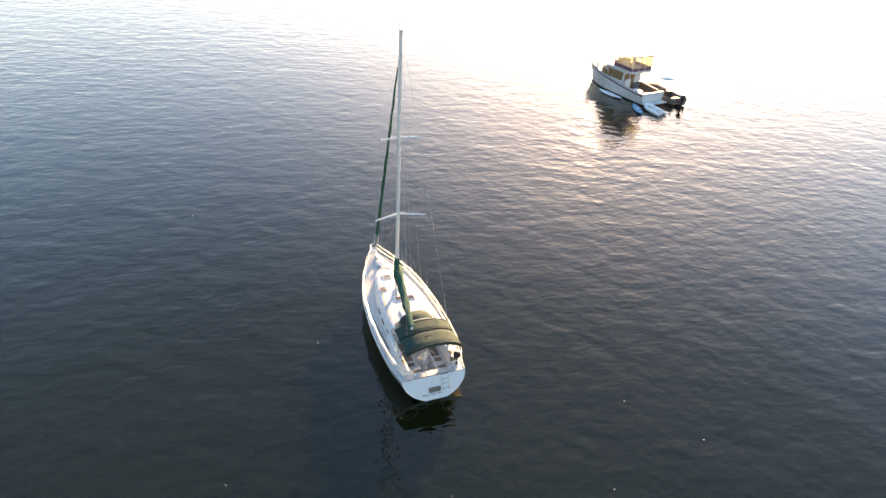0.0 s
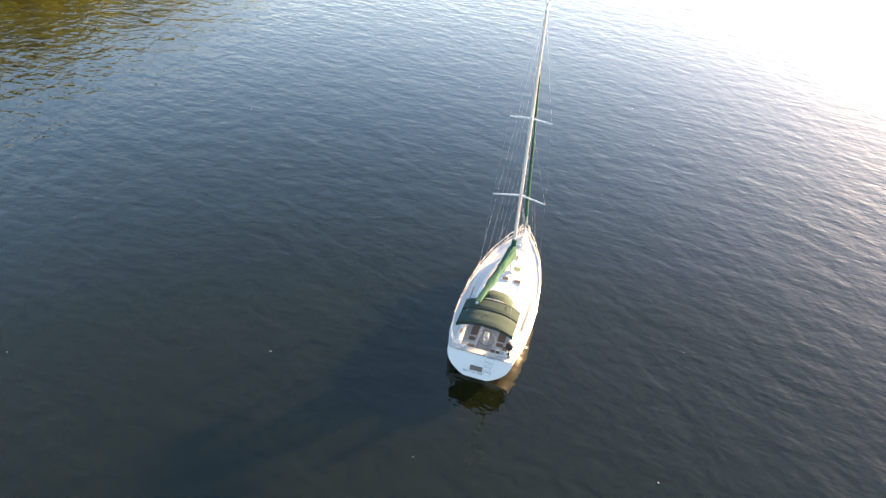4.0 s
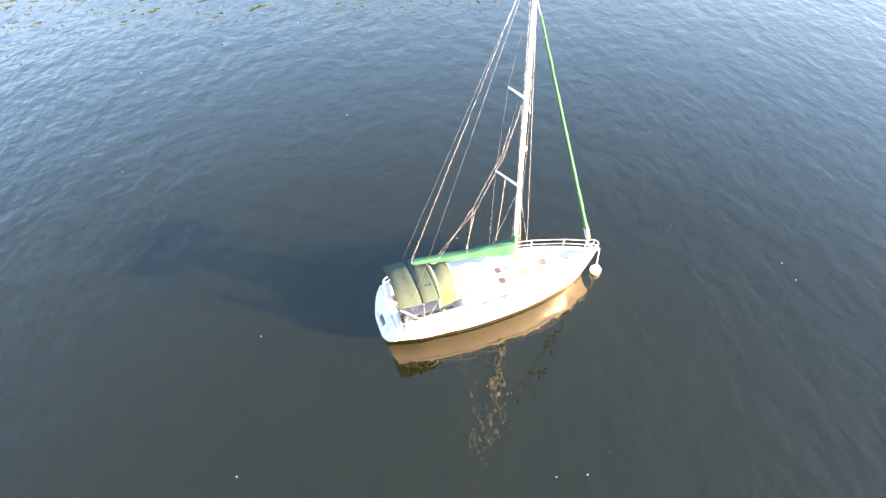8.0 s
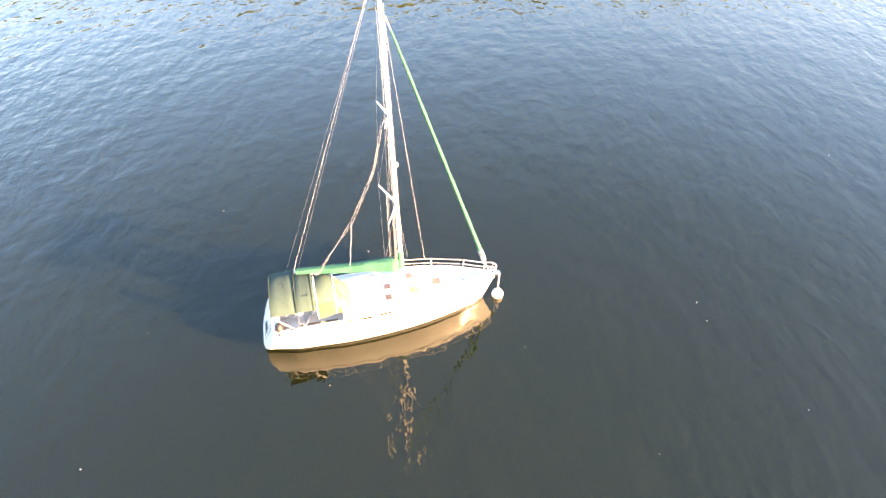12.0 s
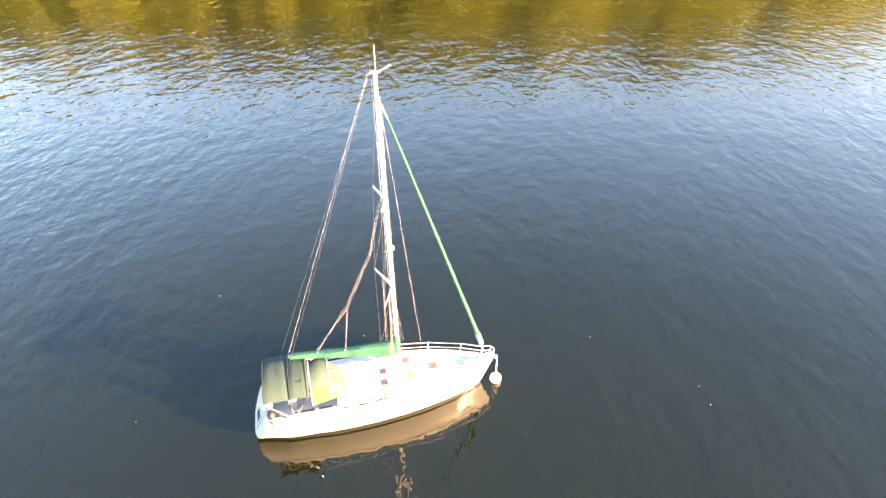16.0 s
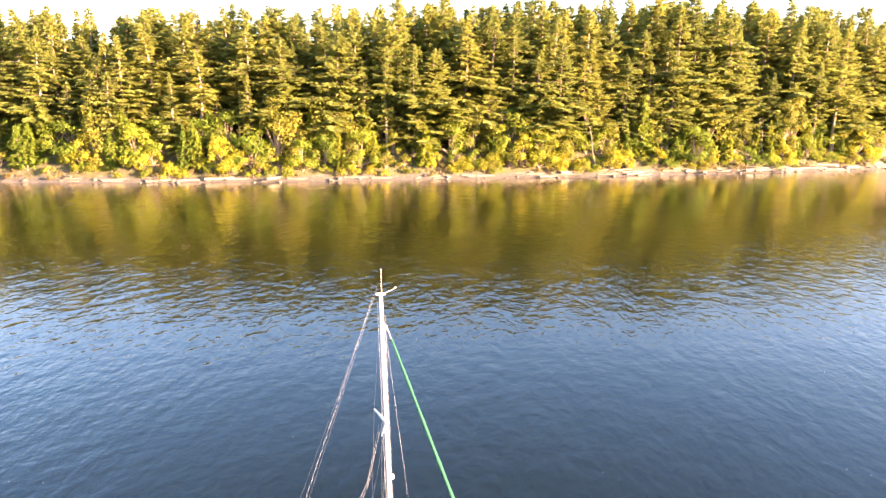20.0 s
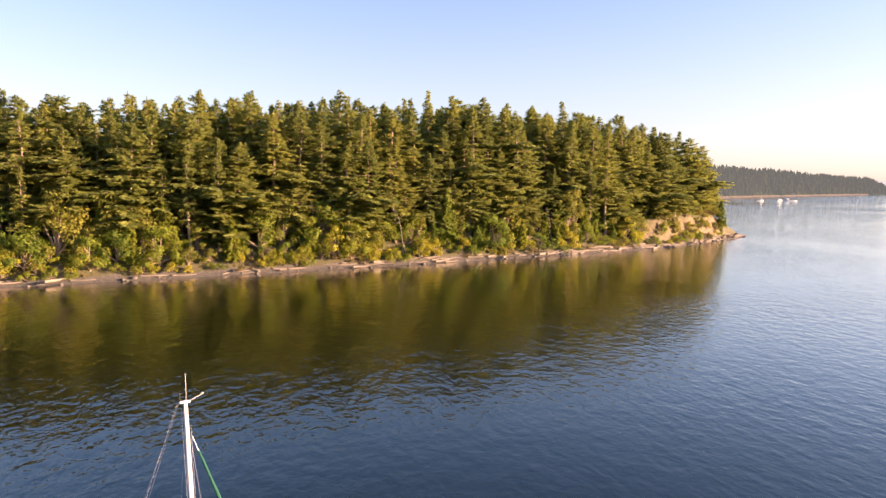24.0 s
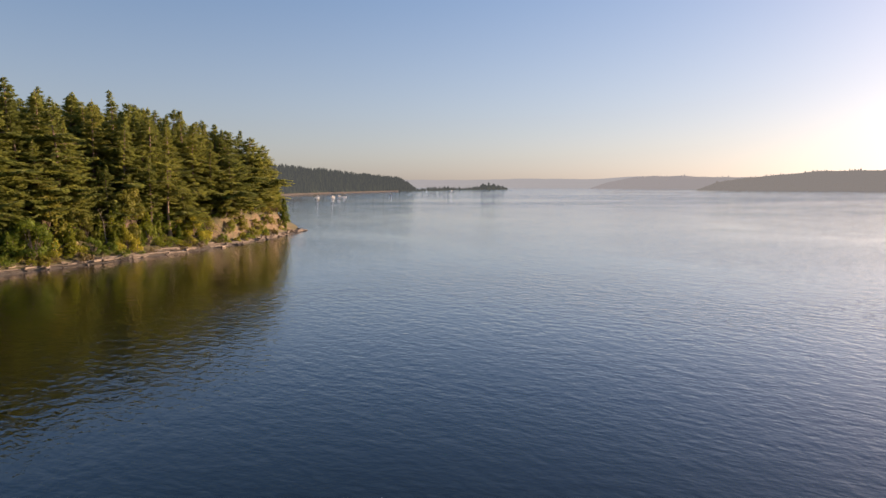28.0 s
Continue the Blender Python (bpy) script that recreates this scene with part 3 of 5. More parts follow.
    for d0, step, choice, size in ((3.2, 2.5, (2, 3, 5, 2, 3, 3, 6, 8, 5), (0.5, 1.5)), (5.4, 2.9, (4, 1, 6, 3, 0, 4, 0, 8), (0.55, 1.45)), (8.5, 3.6, (0, 4, 7, 4, 0, 7), (0.8, 1.7))):
        x = -110.0
        while x < 254:
            xx, y = x + r.uniform(-1.5, 1.5), 130.0
            while y < 250 and float(shore_distance(xx, y)) < d0:
                y += 0.7
            x += step * r.uniform(0.6, 1.5)
            y += r.uniform(-1.3, 1.3)
            bluff = 184 < xx < 250
            if y > 240 or float(shore_distance(xx, y)) < 2.5 or (bluff and r.random() < 0.3):
                continue
            c = r.choice(choice)
            if bluff and c in (0, 1, 4, 7, 8):
                c = r.choice((3, 5, 6, 6))
            src, s = kinds[c][0], r.uniform(*size)
            m = pose(xx, y, ground_z(xx, y) - 0.15, 0, 0, r.uniform(0, 360))
            ob = copy_thing(src, m) if c in first else src
            first.add(c)
            ob.matrix_basis = m @ Matrix.Diagonal((s, s, s * r.uniform(0.8, 1.15), 1))
            tagged(ob, group=("bank alders", "bank alders", "shore bushes", "shore bushes", "young firs", "shore bushes", "shore bushes", "bank alders", "shore bushes")[c])


forest()


# ---- the moored sailing yacht ----
BEAM_X = [-6.35, -5.0, -2.5, 0.0, 1.3, 2.8, 4.0, 4.5, 4.74]
BEAM_Y = [1.66, 1.95, 2.06, 1.88, 1.62, 1.17, 0.56, 0.22, 0.015]


def beam(x):
    return max(0.012, spline(BEAM_X, BEAM_Y, x))


def sheer(x):
    return spline([-6.35, -3.0, 0.0, 3.0, 4.74], [1.26, 1.28, 1.38, 1.58, 1.74], x)


def deck_z(x, y):
    b = beam(x)
    return sheer(x) + 0.06 * (1 - min(1, abs(y) / b) ** 2)


def keel_z(x):
    return spline([-6.35, -5.0, -3.5, 4.74], [0.12, -0.18, -0.5, -0.55], x)


def hull_point(x, z, sign):
    """The hull's skin at the station whose sheer lies at x."""
    s0 = sheer(x)
    q = min(1.0, max(0.0, (s0 - z) / (s0 - keel_z(x))))
    fwd = min(1.0, max(0.0, (x + 1.0) / 5.7))
    stern = min(1.0, max(0.0, (-4.0 - x) / 2.35))
    n, m = 1.62 - 0.2 * fwd + 0.5 * stern, 1.32 - 0.17 * fwd + 0.3 * stern
    y = beam(x) * (1 - q ** n) ** (1 / m)
    aft_w, bow_w = max(0.0, (-3.5 - x) / 2.85), max(0.0, (x - 1.2) / 3.54) ** 1.3
    return (x - (s0 - max(z, -0.1)) * 0.55 * aft_w - (s0 - z) * 0.43 * bow_w, sign * y, z)


def yacht():
    boat = thing("sailboat", "white sailing yacht with green canvas, moored to a buoy", "sailboat", (0, 0, -0.22))
    stations = [-6.35 + 11.09 * (k / 44) for k in range(45)]
    # topsides, the dark band below them, and the raked transom
    low = lambda x, z: max(z, keel_z(x) + 0.002)
    for name, z_of, mat, label in (("hull", lambda x, k: sheer(x) + (low(x, 0.42) - sheer(x)) * k / 10, GELCOAT, "glossy white hull"),
                                   ("boot_stripe", lambda x, k: low(x, 0.42) + (low(x, 0.35) - low(x, 0.42)) * k / 10, BOOT, "thin dark stripe above the waterline"),
                                   ("underbody", lambda x, k: low(x, 0.35) + (keel_z(x) - low(x, 0.35)) * k / 10, GELCOAT, "pale underbody at the waterline")):
        s = Shape()
        for sign in (1, -1):
            s.loft([[hull_point(x, z_of(x, k), sign) for k in range(11)] for x in stations], False)
        x = stations[0]
        end = s if mat is GELCOAT else Shape()
        end.loft([[hull_point(x, z_of(x, k), sign) for k in range(11)] for sign in (1, 0.5, 0, -0.5, -1)], False)
        if end is not s:
            part("transom_foot", end, GELCOAT, boat, "", 35)
        part(name, s, mat, boat, label, 35)
    # thin coloured line under the rail
    for sign in (1, -1):
        s = Shape()
        s.loft([[Vector(hull_point(x, sheer(x) - dz, sign)) + Vector((0, sign * 0.006, 0)) for dz in (0.13, 0.17)] for x in stations[:-1]], False)
        part("cove_line", s, LINE, boat, "thin grey stripe along the hull", 60)
    # deck with the cockpit left open
    s, xs = Shape(), sorted(set([-6.35, -6.0, -5.6, -5.2, -4.8, -4.4, -4.0, -3.5, -3.0] + [-3.0 + 7.74 * k / 30 for k in range(31)]))
    cut = lambda x: min(1.12, 0.72 * beam(x))
    rows = []
    for x in xs:
        c, b = cut(x), beam(x) - 0.004
        lat = [-b, -(b + c) / 2, -c, -c / 2, 0, c / 2, c, (b + c) / 2, b]
        rows.append([(x, y, deck_z(x, y)) for y in lat])
    for i in range(len(xs) - 1):
        for j in range(8):
            if -6.05 < (xs[i] + xs[i + 1]) / 2 < -3.0 and 2 <= j <= 5:
                continue
            s.add([rows[i][j], rows[i + 1][j], rows[i + 1][j + 1], rows[i][j + 1]], [(0, 1, 2, 3)])
    part("deck", s, NONSKID, boat, "off-white nonskid deck", 40)
    for sign in (1, -1):
        s = Shape().tube([(x, sign * (beam(x) - 0.02), sheer(x) + 0.02) for x in stations[:-1]], 0.028, 6)
        part("toe_rail", s, ALLOY, boat)
    # cockpit liner
    s = Shape()
    x0, x1, w, f = -6.0, -3.0, 1.12, 0.40
    top = 1.32
    s.add([(x0, -w, top), (x1, -w, top), (x1, -w, 0.98), (x0, -w, 0.98)], [(0, 1, 2, 3)])
    s.add([(x0, w, top), (x1, w, top), (x1, w, 0.98), (x0, w, 0.98)], [(0, 1, 2, 3)])
    s.add([(x1, -w, 1.9), (x1, w, 1.9), (x1, w, 0.55), (x1, -w, 0.55)], [(0, 1, 2, 3)])
    s.add([(x0, -w, top), (x0, w, top), (x0, w, 0.55), (x0, -w, 0.55)], [(0, 1, 2, 3)])
    s.add([(x0, -f, 0.56), (x1, -f, 0.56), (x1, f, 0.56), (x0, f, 0.56)], [(0, 1, 2, 3)])
    for g in (1, -1):
        s.add([(x0, g * f, 0.98), (x1, g * f, 0.98), (x1, g * w, 0.98), (x0, g * w, 0.98)], [(0, 1, 2, 3)])
        s.add([(x0, g * f, 0.98), (x1, g * f, 0.98), (x1, g * f, 0.56), (x0, g * f, 0.56)], [(0, 1, 2, 3)])
    part("cockpit", s, GELCOAT, boat, "white moulded cockpit well", 30)
    for g in (1, -1):
        for a, b, w0, w1 in ((-4.75, -4.0, 0.52, 0.92), (-3.9, -3.3, 0.52, 0.92), (-5.15, -4.9, 0.55, 0.90)):
            part("seat_panel", Shape().box((a, g * w0, 0.984), (b, g * w1, 1.02), 0.012), TEAK, boat, "brown teak seat panel")
        part("helm_seat", Shape().box((-5.95, g * 0.42, 1.20), (-5.72, g * 0.86, 1.26), 0.015), TEAK, boat, "teak helm seat")
        part("helm_seat_base", Shape().box((-5.98, g * 0.40, 0.99), (-5.66, g * 1.10, 1.20), 0.03), GELCOAT, boat)
        part("locker_lid", Shape().box((-5.5, g * 1.2, 1.60), (-5.2, g * 1.34, 1.625), 0.01), TEAK, boat)
        s = Shape()
        s.loft([[(x, g * (1.10 + 0.02 * h), deck_z(x, 1.2) - 0.06 + h) if k == 0 else (x, g * yy, deck_z(x, 1.2) - 0.06 + zz)
                 for k, (yy, zz) in enumerate(((1.10, 0.0), (1.12, 0.28), (1.18, 0.34), (1.32, 0.33), (1.40, 0.24), (1.52, 0.0)))]
                for x, h in ((-5.95, 0), (-5.6, 0), (-4.8, 0), (-4.0, 0), (-3.0, 0))], False, True)
        part("coaming", s, GELCOAT, boat, "rounded white cockpit coaming", 50)
        for x in (-4.9, -4.0):
            part("winch", Shape().lathe([(0.085, 0), (0.09, 0.02), (0.06, 0.06), (0.06, 0.11), (0.085, 0.15), (0.07, 0.17), (0.02, 0.175)], (x, g * 1.27, deck_z(x, 1.2) + 0.27), 14), STEEL, boat, "chrome sheet winch")
    # wheel and pedestal
    part("pedestal", Shape().loft([[(-5.02 + dx * q, dy * q, z) for dx, dy in ((-0.13, -0.12), (0.13, -0.12), (0.13, 0.12), (-0.13, 0.12))] for z, q in ((0.56, 1.1), (1.1, 0.85), (1.5, 0.95), (1.62, 0.6))], True, True), GELCOAT, boat, "white steering pedestal")
    s = Shape().tube([(-5.22 + 0.04 * math.sin(a), 0.46 * math.cos(a), 1.42 + 0.46 * math.sin(a)) for a in [2 * math.pi * k / 28 for k in range(28)]], 0.016, 6, True)
    for k in range(5):
        a = 2 * math.pi * k / 5 + 0.3
        s.tube([(-5.22, 0, 1.42), (-5.22 + 0.04 * math.sin(a), 0.46 * math.cos(a), 1.42 + 0.46 * math.sin(a))], 0.009, 5)
    s.lathe([(0.05, -0.04), (0.06, 0.0), (0.05, 0.04)], (-5.22, 0, 1.42), 12, "x")
    part("steering_wheel", s, STEEL, boat, "stainless steel steering wheel")
    part("guard_rail", Shape().tube([(-4.86, -0.16, 1.45), (-4.84, -0.16, 1.78), (-4.84, 0.16, 1.78), (-4.86, 0.16, 1.45)], 0.014, 6), STEEL, boat)
    # flat dark panel paints the shade inside the companionway
    part("companionway", Shape().box((-3.02, -0.33, 1.0), (-2.985, 0.33, 1.86), 0.01), SMOKED, boat, "dark panel painted in for the shaded companionway opening")
    # cabin trunk
    s = Shape()
    cab_x = [-3.02, -2.4, -1.6, -0.8, 0.0, 0.8, 1.5, 2.1, 2.6]
    cab_w = [1.30, 1.32, 1.30, 1.22, 1.10, 0.95, 0.78, 0.58, 0.36]
    cab_h = [0.60, 0.59, 0.57, 0.54, 0.48, 0.40, 0.30, 0.18, 0.02]

    def ring(x):
        w, h = spline(cab_x, cab_w, x), spline(cab_x, cab_h, x)
        b = sheer(x) + 0.02
        half = [(w + 0.05, 0.0), (w + 0.02, 0.06), (w - 0.06, 0.74), (w - 0.14, 0.93), (w - 0.28, 1.0), (w * 0.45, 1.06), (0, 1.09)]
        return [(x, y, b + 0.02 + h * q) for y, q in half] + [(x, -y, b + 0.02 + h * q) for y, q in half[-2::-1]]

    s.loft([ring(-3.02 + 5.62 * k / 28) for k in range(29)], False, False)
    s.add(ring(-3.02), [tuple(range(13))])
    part("cabin", s, GELCOAT, boat, "low white cabin trunk", 45)

    def roof_z(x, y):
        w, h = spline(cab_x, cab_w, x), spline(cab_x, cab_h, x)
        return sheer(x) + 0.04 + h * (1.0 + 0.09 * (1 - min(1, abs(y) / w)))

    # hatches and portlights
    def hatch(x, y, lx, ly, label, mat):
        z = roof_z(x, y) if x < 2.55 else deck_z(x, y)
        tilt = math.atan2(roof_z(x + 0.2, y) - roof_z(x - 0.2, y), 0.4)
        m = Matrix.Translation((x, y, z)) @ Matrix.Rotation(-tilt, 4, "Y")
        fr = part("hatch", Shape().box((-lx / 2, -ly / 2, -0.02), (lx / 2, ly / 2, 0.045), 0.02, m), ALLOY, boat, "deck hatch with metal frame")
        part("lens", Shape().box((-lx / 2 + 0.05, -ly / 2 + 0.05, 0.03), (lx / 2 - 0.05, ly / 2 - 0.05, 0.056), 0.008, m), mat, fr, label)

    hatch(1.67, 0.03, 0.56, 0.56, "pale shaded hatch pane", SHADED)
    hatch(0.46, 0.62, 0.46, 0.46, "pale shaded hatch pane", SHADED)
    hatch(0.46, -0.38, 0.5, 0.5, "green-shaded hatch pane", GREEN_SHADE)
    hatch(-0.74, 0.06, 0.40, 0.44, "smoked hatch pane", SMOKED)
    hatch(-0.78, -0.62, 0.42, 0.46, "smoked hatch pane", SMOKED)
    hatch(3.45, 0.0, 0.42, 0.36, "anchor locker lid", NONSKID)
    for g in (1, -1):
        for x, l in ((-2.75, 0.34), (-1.95, 0.62), (-1.05, 0.62)):
            w = spline(cab_x, cab_w, x)
            z = sheer(x) + 0.26
            m = Matrix.Translation((x, g * (w - 0.005), z)) @ Matrix.Rotation(radians(-3 * g), 4, "Z") @ Matrix.Rotation(g * radians(10), 4, "X")
            fr = part("portlight", Shape().box((-l / 2, -0.02, -0.10), (l / 2, 0.02, 0.10), 0.03, m), ALLOY, boat)
            part("pane", Shape().box((-l / 2 + 0.03, -0.028, -0.07), (l / 2 - 0.03, 0.028, 0.07), 0.02, m), DARK_PANE, fr, "smoked cabin window")
        pts = [(x, g * (spline(cab_x, cab_w, x) - 0.30), roof_z(x, 0.9) + 0.07) for x in [-2.3 + 2.6 * k / 10 for k in range(11)]]
        s = Shape().tube(pts, 0.016, 6)
        for p in pts[::3]:
            s.tube([p, (p[0], p[1], p[2] - 0.1)], 0.013, 5)
        part("handrail", s, TEAK, boat, "teak grab rail on the cabin top")
        s = Shape().box((-3.84, g * 1.70 - 0.03, deck_z(-2.3, 1.7) - 0.01), (-0.75, g * 1.70 + 0.03, deck_z(-2.3, 1.7) + 0.03), 0.01, Matrix.Rotation(radians(1.6 * g), 4, "Z"))
        part("jib_track", s, LINE, boat, "grey genoa track")
    part("mast_collar", Shape().lathe([(0.24, -0.05), (0.22, 0.02), (0.15, 0.06), (0.12, 0.10)], (0.03, -0.04, roof_z(0, 0) + 0.02), 14), GELCOAT, boat)
    for dx, dy in ((-0.25, 0.22), (-0.25, -0.26), (-0.4, 0.05)):
        part("halyard_winch", Shape().lathe([(0.06, 0), (0.045, 0.04), (0.045, 0.09), (0.06, 0.12), (0.02, 0.13)], (dx, dy, roof_z(dx, dy) + 0.01), 12), STEEL, boat)
    part("windlass", Shape().lathe([(0.10, 0), (0.10, 0.06), (0.06, 0.09), (0.09, 0.14), (0.03, 0.15)], (3.95, 0.05, deck_z(3.95, 0) + 0.01), 12), STEEL, boat, "chrome anchor windlass")
    part("deck_vent", Shape().lathe([(0.13, 0), (0.13, 0.03), (0.06, 0.045), (0.06, 0.07), (0.11, 0.09), (0.09, 0.12), (0.02, 0.13)], (3.17, 0.07, deck_z(3.17, 0.07)), 14), STEEL, boat, "round metal deck vent")
    part("sliding_hatch", Shape().box((-2.95, -0.36, roof_z(-2.3, 0) - 0.02), (-1.75, 0.36, roof_z(-2.3, 0) + 0.05), 0.02), GELCOAT, boat)
    part("bow_roller", Shape().box((4.45, -0.10, 1.72), (4.98, 0.10, 1.79), 0.015).tube([(4.93, -0.11, 1.76), (4.93, 0.11, 1.76)], 0.05, 10), STEEL, boat, "stainless bow roller")

    # rails
    def rail_xy(x, g):
        return (x, g * (beam(x) - 0.07))

    for g in (1, -1):
        for zz in (0.58, 0.30):
            s = Shape().tube([(3.3, *rail_xy(3.3, g)[1:], sheer(3.3) + zz), (4.2, *rail_xy(4.2, g)[1:], sheer(4.2) + zz), (4.58, g * 0.24, sheer(4.5) + zz + 0.01), (4.72, g * 0.10, 2.30 if zz > 0.5 else 2.02), (4.74, 0, 2.30 if zz > 0.5 else 2.02)], 0.020, 7)
            part("pulpit_rail", s, RAIL, boat, "bent stainless bow rail")
        for x in (3.3, 4.25):
            part("pulpit_leg", Shape().tube([(x - 0.05, *rail_xy(x, g)[1:], sheer(x)), (x, *rail_xy(x, g)[1:], sheer(x) + 0.58)], 0.018, 6), RAIL, boat)
        part("pulpit_leg", Shape().tube([(4.45, g * 0.2, sheer(4.4)), (4.66, g * 0.16, 2.29)], 0.018, 6), RAIL, boat)
        posts = [1.75, 0.1, -1.6, -3.3, -4.6]
        for x in posts:
            part("stanchion", Shape().tube([(x, *rail_xy(x, g)[1:], sheer(x)), (x, *rail_xy(x, g)[1:], sheer(x) + 0.60)], 0.019, 6), RAIL, boat)
        for zz in (0.58, 0.30):
            part("lifeline", Shape().tube([(x, *rail_xy(x, g)[1:], sheer(x) + zz) for x in [3.3] + posts + [-5.6]], 0.013, 5), RAIL, boat)
        for zz in (0.60, 0.32):
            part("stern_rail", Shape().tube([(-5.6, *rail_xy(-5.6, g)[1:], sheer(-5.6) + zz), (-6.1, g * 1.52, sheer(-6) + zz), (-6.28, g * 1.30, sheer(-6) + zz), (-6.30, g * 0.72, sheer(-6) + zz)], 0.019, 7), RAIL, boat, "bent stainless stern rail")
        for p in ((-5.6, rail_xy(-5.6, g)[1]), (-6.15, g * 1.48), (-6.30, g * 0.72)):
            part("stern_rail_leg", Shape().tube([(*p, sheer(p[0])), (*p, sheer(p[0]) + 0.6)], 0.017, 6), RAIL, boat)

    # transom fittings lie on the raked plane
    def on_transom(y, z, off=0.0):
        x = -6.35 - (1.26 - z) * 0.55
        return Vector((x - 0.876 * off, y, z + 0.48 * off))

    def plate(name, y0, y1, z0, z1, mat, label, thick=0.02, parent=None):
        s = Shape()
        s.loft([[on_transom(y0, z0, o), on_transom(y1, z0, o), on_transom(y1, z1, o), on_transom(y0, z1, o)] for o in (-0.01, thick)], True, True)
        return part(name, s, mat, parent or boat, label, 30)

    lid = plate("transom_hatch", -0.28, 0.36, 0.54, 0.76, LINE, "grey-framed hatch in the transom", 0.02)
    plate("lens", -0.25, 0.33, 0.56, 0.74, SMOKED, "dark smoked pane", 0.028, lid)
    s = Shape()
    for y in (-0.72, -0.36):
        s.tube([on_transom(y, 1.30, 0.05), on_transom(y, 0.95, 0.06), on_transom(y, 0.52, 0.06)], 0.014, 6)
    for k in range(4):
        z = 1.25 - 0.21 * k
        s.tube([on_transom(-0.72, z, 0.06), on_transom(-0.36, z, 0.06)], 0.014, 6)
    part("swim_ladder", s, STEEL, boat, "folded stainless swim ladder")
    for y in (-1.0, 0.95):
        part("cleat", Shape().tube([(-6.2, y - 0.12, 1.37), (-6.2, y + 0.12, 1.37)], 0.018, 6).tube([(-6.2, y, 1.30), (-6.2, y, 1.37)], 0.02, 6), STEEL, boat)
    curve = bpy.data.curves.new("lettering", "FONT")
    curve.body, curve.size, curve.align_x, curve.extrude, curve.space_character = "SEATTLE, WA", 0.15, "CENTER", 0.002, 1.15
    tmp = bpy.data.objects.new("lettering", curve)
    scene.collection.objects.link(tmp)
    me = bpy.data.meshes.new_from_object(tmp.evaluated_get(bpy.context.evaluated_depsgraph_get()))
    bpy.data.objects.remove(tmp)
    ob = part("lettering", me, INK, boat, "dark port name on the transom")
    o = on_transom(0.18, 0.42, 0.008)
    ob.matrix_basis = Matrix.Translation(o) @ Matrix(((0, 0.481, -0.876, 0), (-1, 0, 0, 0), (0, 0.876, 0.481, 0), (0, 0, 0, 1)))
    # faint registration marks near the bow as plain bars
    for g in (1, -1):
        for k in range(5):
            x = 3.0 + 0.12 * k
            a, b = Vector(hull_point(x, 1.18, g)), Vector(hull_point(x + 0.07, 1.18, g))
            c, d = Vector(hull_point(x + 0.07, 1.05, g)), Vector(hull_point(x, 1.05, g))
            off = Vector((0.003, 0.006 * g, 0))
            part("mark_bar", Shape().add([a + off, b + off, c + off, d + off], [(0, 1, 2, 3)]), LINE, boat, "", 0)

    # mast, raked a little aft
    foot, head = Vector((0.03, -0.04, roof_z(0, 0))), Vector((-0.28, 0.20, 16.40))

    def on_mast(z):
        return foot.lerp(head, (z - foot.z) / (head.z - foot.z))

    mast = part("mast", Shape().tube([foot, on_mast(8), on_mast(13), head], [0.105, 0.10, 0.095, 0.08], 14, False, 0.72), ALLOY, boat, "pale painted aluminium mast")
    tips = {}
    for z, half, sweep in ((7.1, 1.36, 0.55), (11.4, 1.02, 0.32)):
        for g in (1, -1):
            o = on_mast(z - 0.05)
            tips[z, g] = o + Vector((-sweep, g * half, 0.05))
            part("spreader", Shape().tube([o, tips[z, g]], [0.055, 0.032], 8, False, 0.45), ALLOY, mast, "white swept-back spreader")
    s = Shape().box((-0.46, 0.15, 16.38), (-0.12, 0.25, 16.46), 0.015)
    part("masthead_fitting", s, ALLOY, mast)
    part("wind_vane", Shape().tube([(-0.44, 0.2, 16.45), (-0.44, 0.2, 16.75), (-0.62, 0.2, 16.78)], 0.012, 5).tube([(-0.62, 0.12, 16.78), (-0.62, 0.28, 16.78)], 0.012, 4), BLACK, mast)
    part("antenna", Shape().tube([(-0.24, 0.24, 16.45), (-0.24, 0.25, 17.35)], 0.008, 4), ALLOY, mast, "thin white masthead antenna")
    part("anemometer", Shape().tube([(-0.15, 0.16, 16.45), (0.25, 0.14, 16.62)], 0.012, 5).lathe([(0.01, 0), (0.06, 0.02), (0.01, 0.05)], (0.25, 0.14, 16.62), 8), ALLOY, mast)
    part("steaming_light", Shape().box((on_mast(9).x + 0.08, on_mast(9).y - 0.05, 8.92), (on_mast(9).x + 0.2, on_mast(9).y + 0.05, 9.1), 0.02), ALLOY, mast)

    def stay(name, a, b, r=0.0034, mat=WIRE, label="", parent=None):
        part(name, Shape().tube([a, b], r, 4), mat, parent or boat, label)

    for g in (1, -1):
        chain = Vector((-0.55, g * 1.72, sheer(-0.5)))
        stay("shroud", chain, tips[7.1, g])
        stay("shroud", tips[7.1, g], tips[11.4, g])
        stay("shroud", tips[11.4, g], on_mast(16.2))
        stay("lower_shroud", Vector((-0.75, g * 1.62, sheer(-0.6))), on_mast(6.95))
        stay("lower_shroud", Vector((0.55, g * 1.55, sheer(0.5))), on_mast(6.95))
        stay("intermediate_shroud", tips[7.1, g], on_mast(11.3))
        stay("backstay", Vector((-5.98, g * 1.25, 1.30)), head + Vector((-0.2, 0.02 * g, 0)))
        stay("flag_halyard", Vector((-0.3, g * 1.6, sheer(0))), on_mast(7.0) + Vector((-0.3, g * 0.8, 0.05)), 0.005, ROPE)
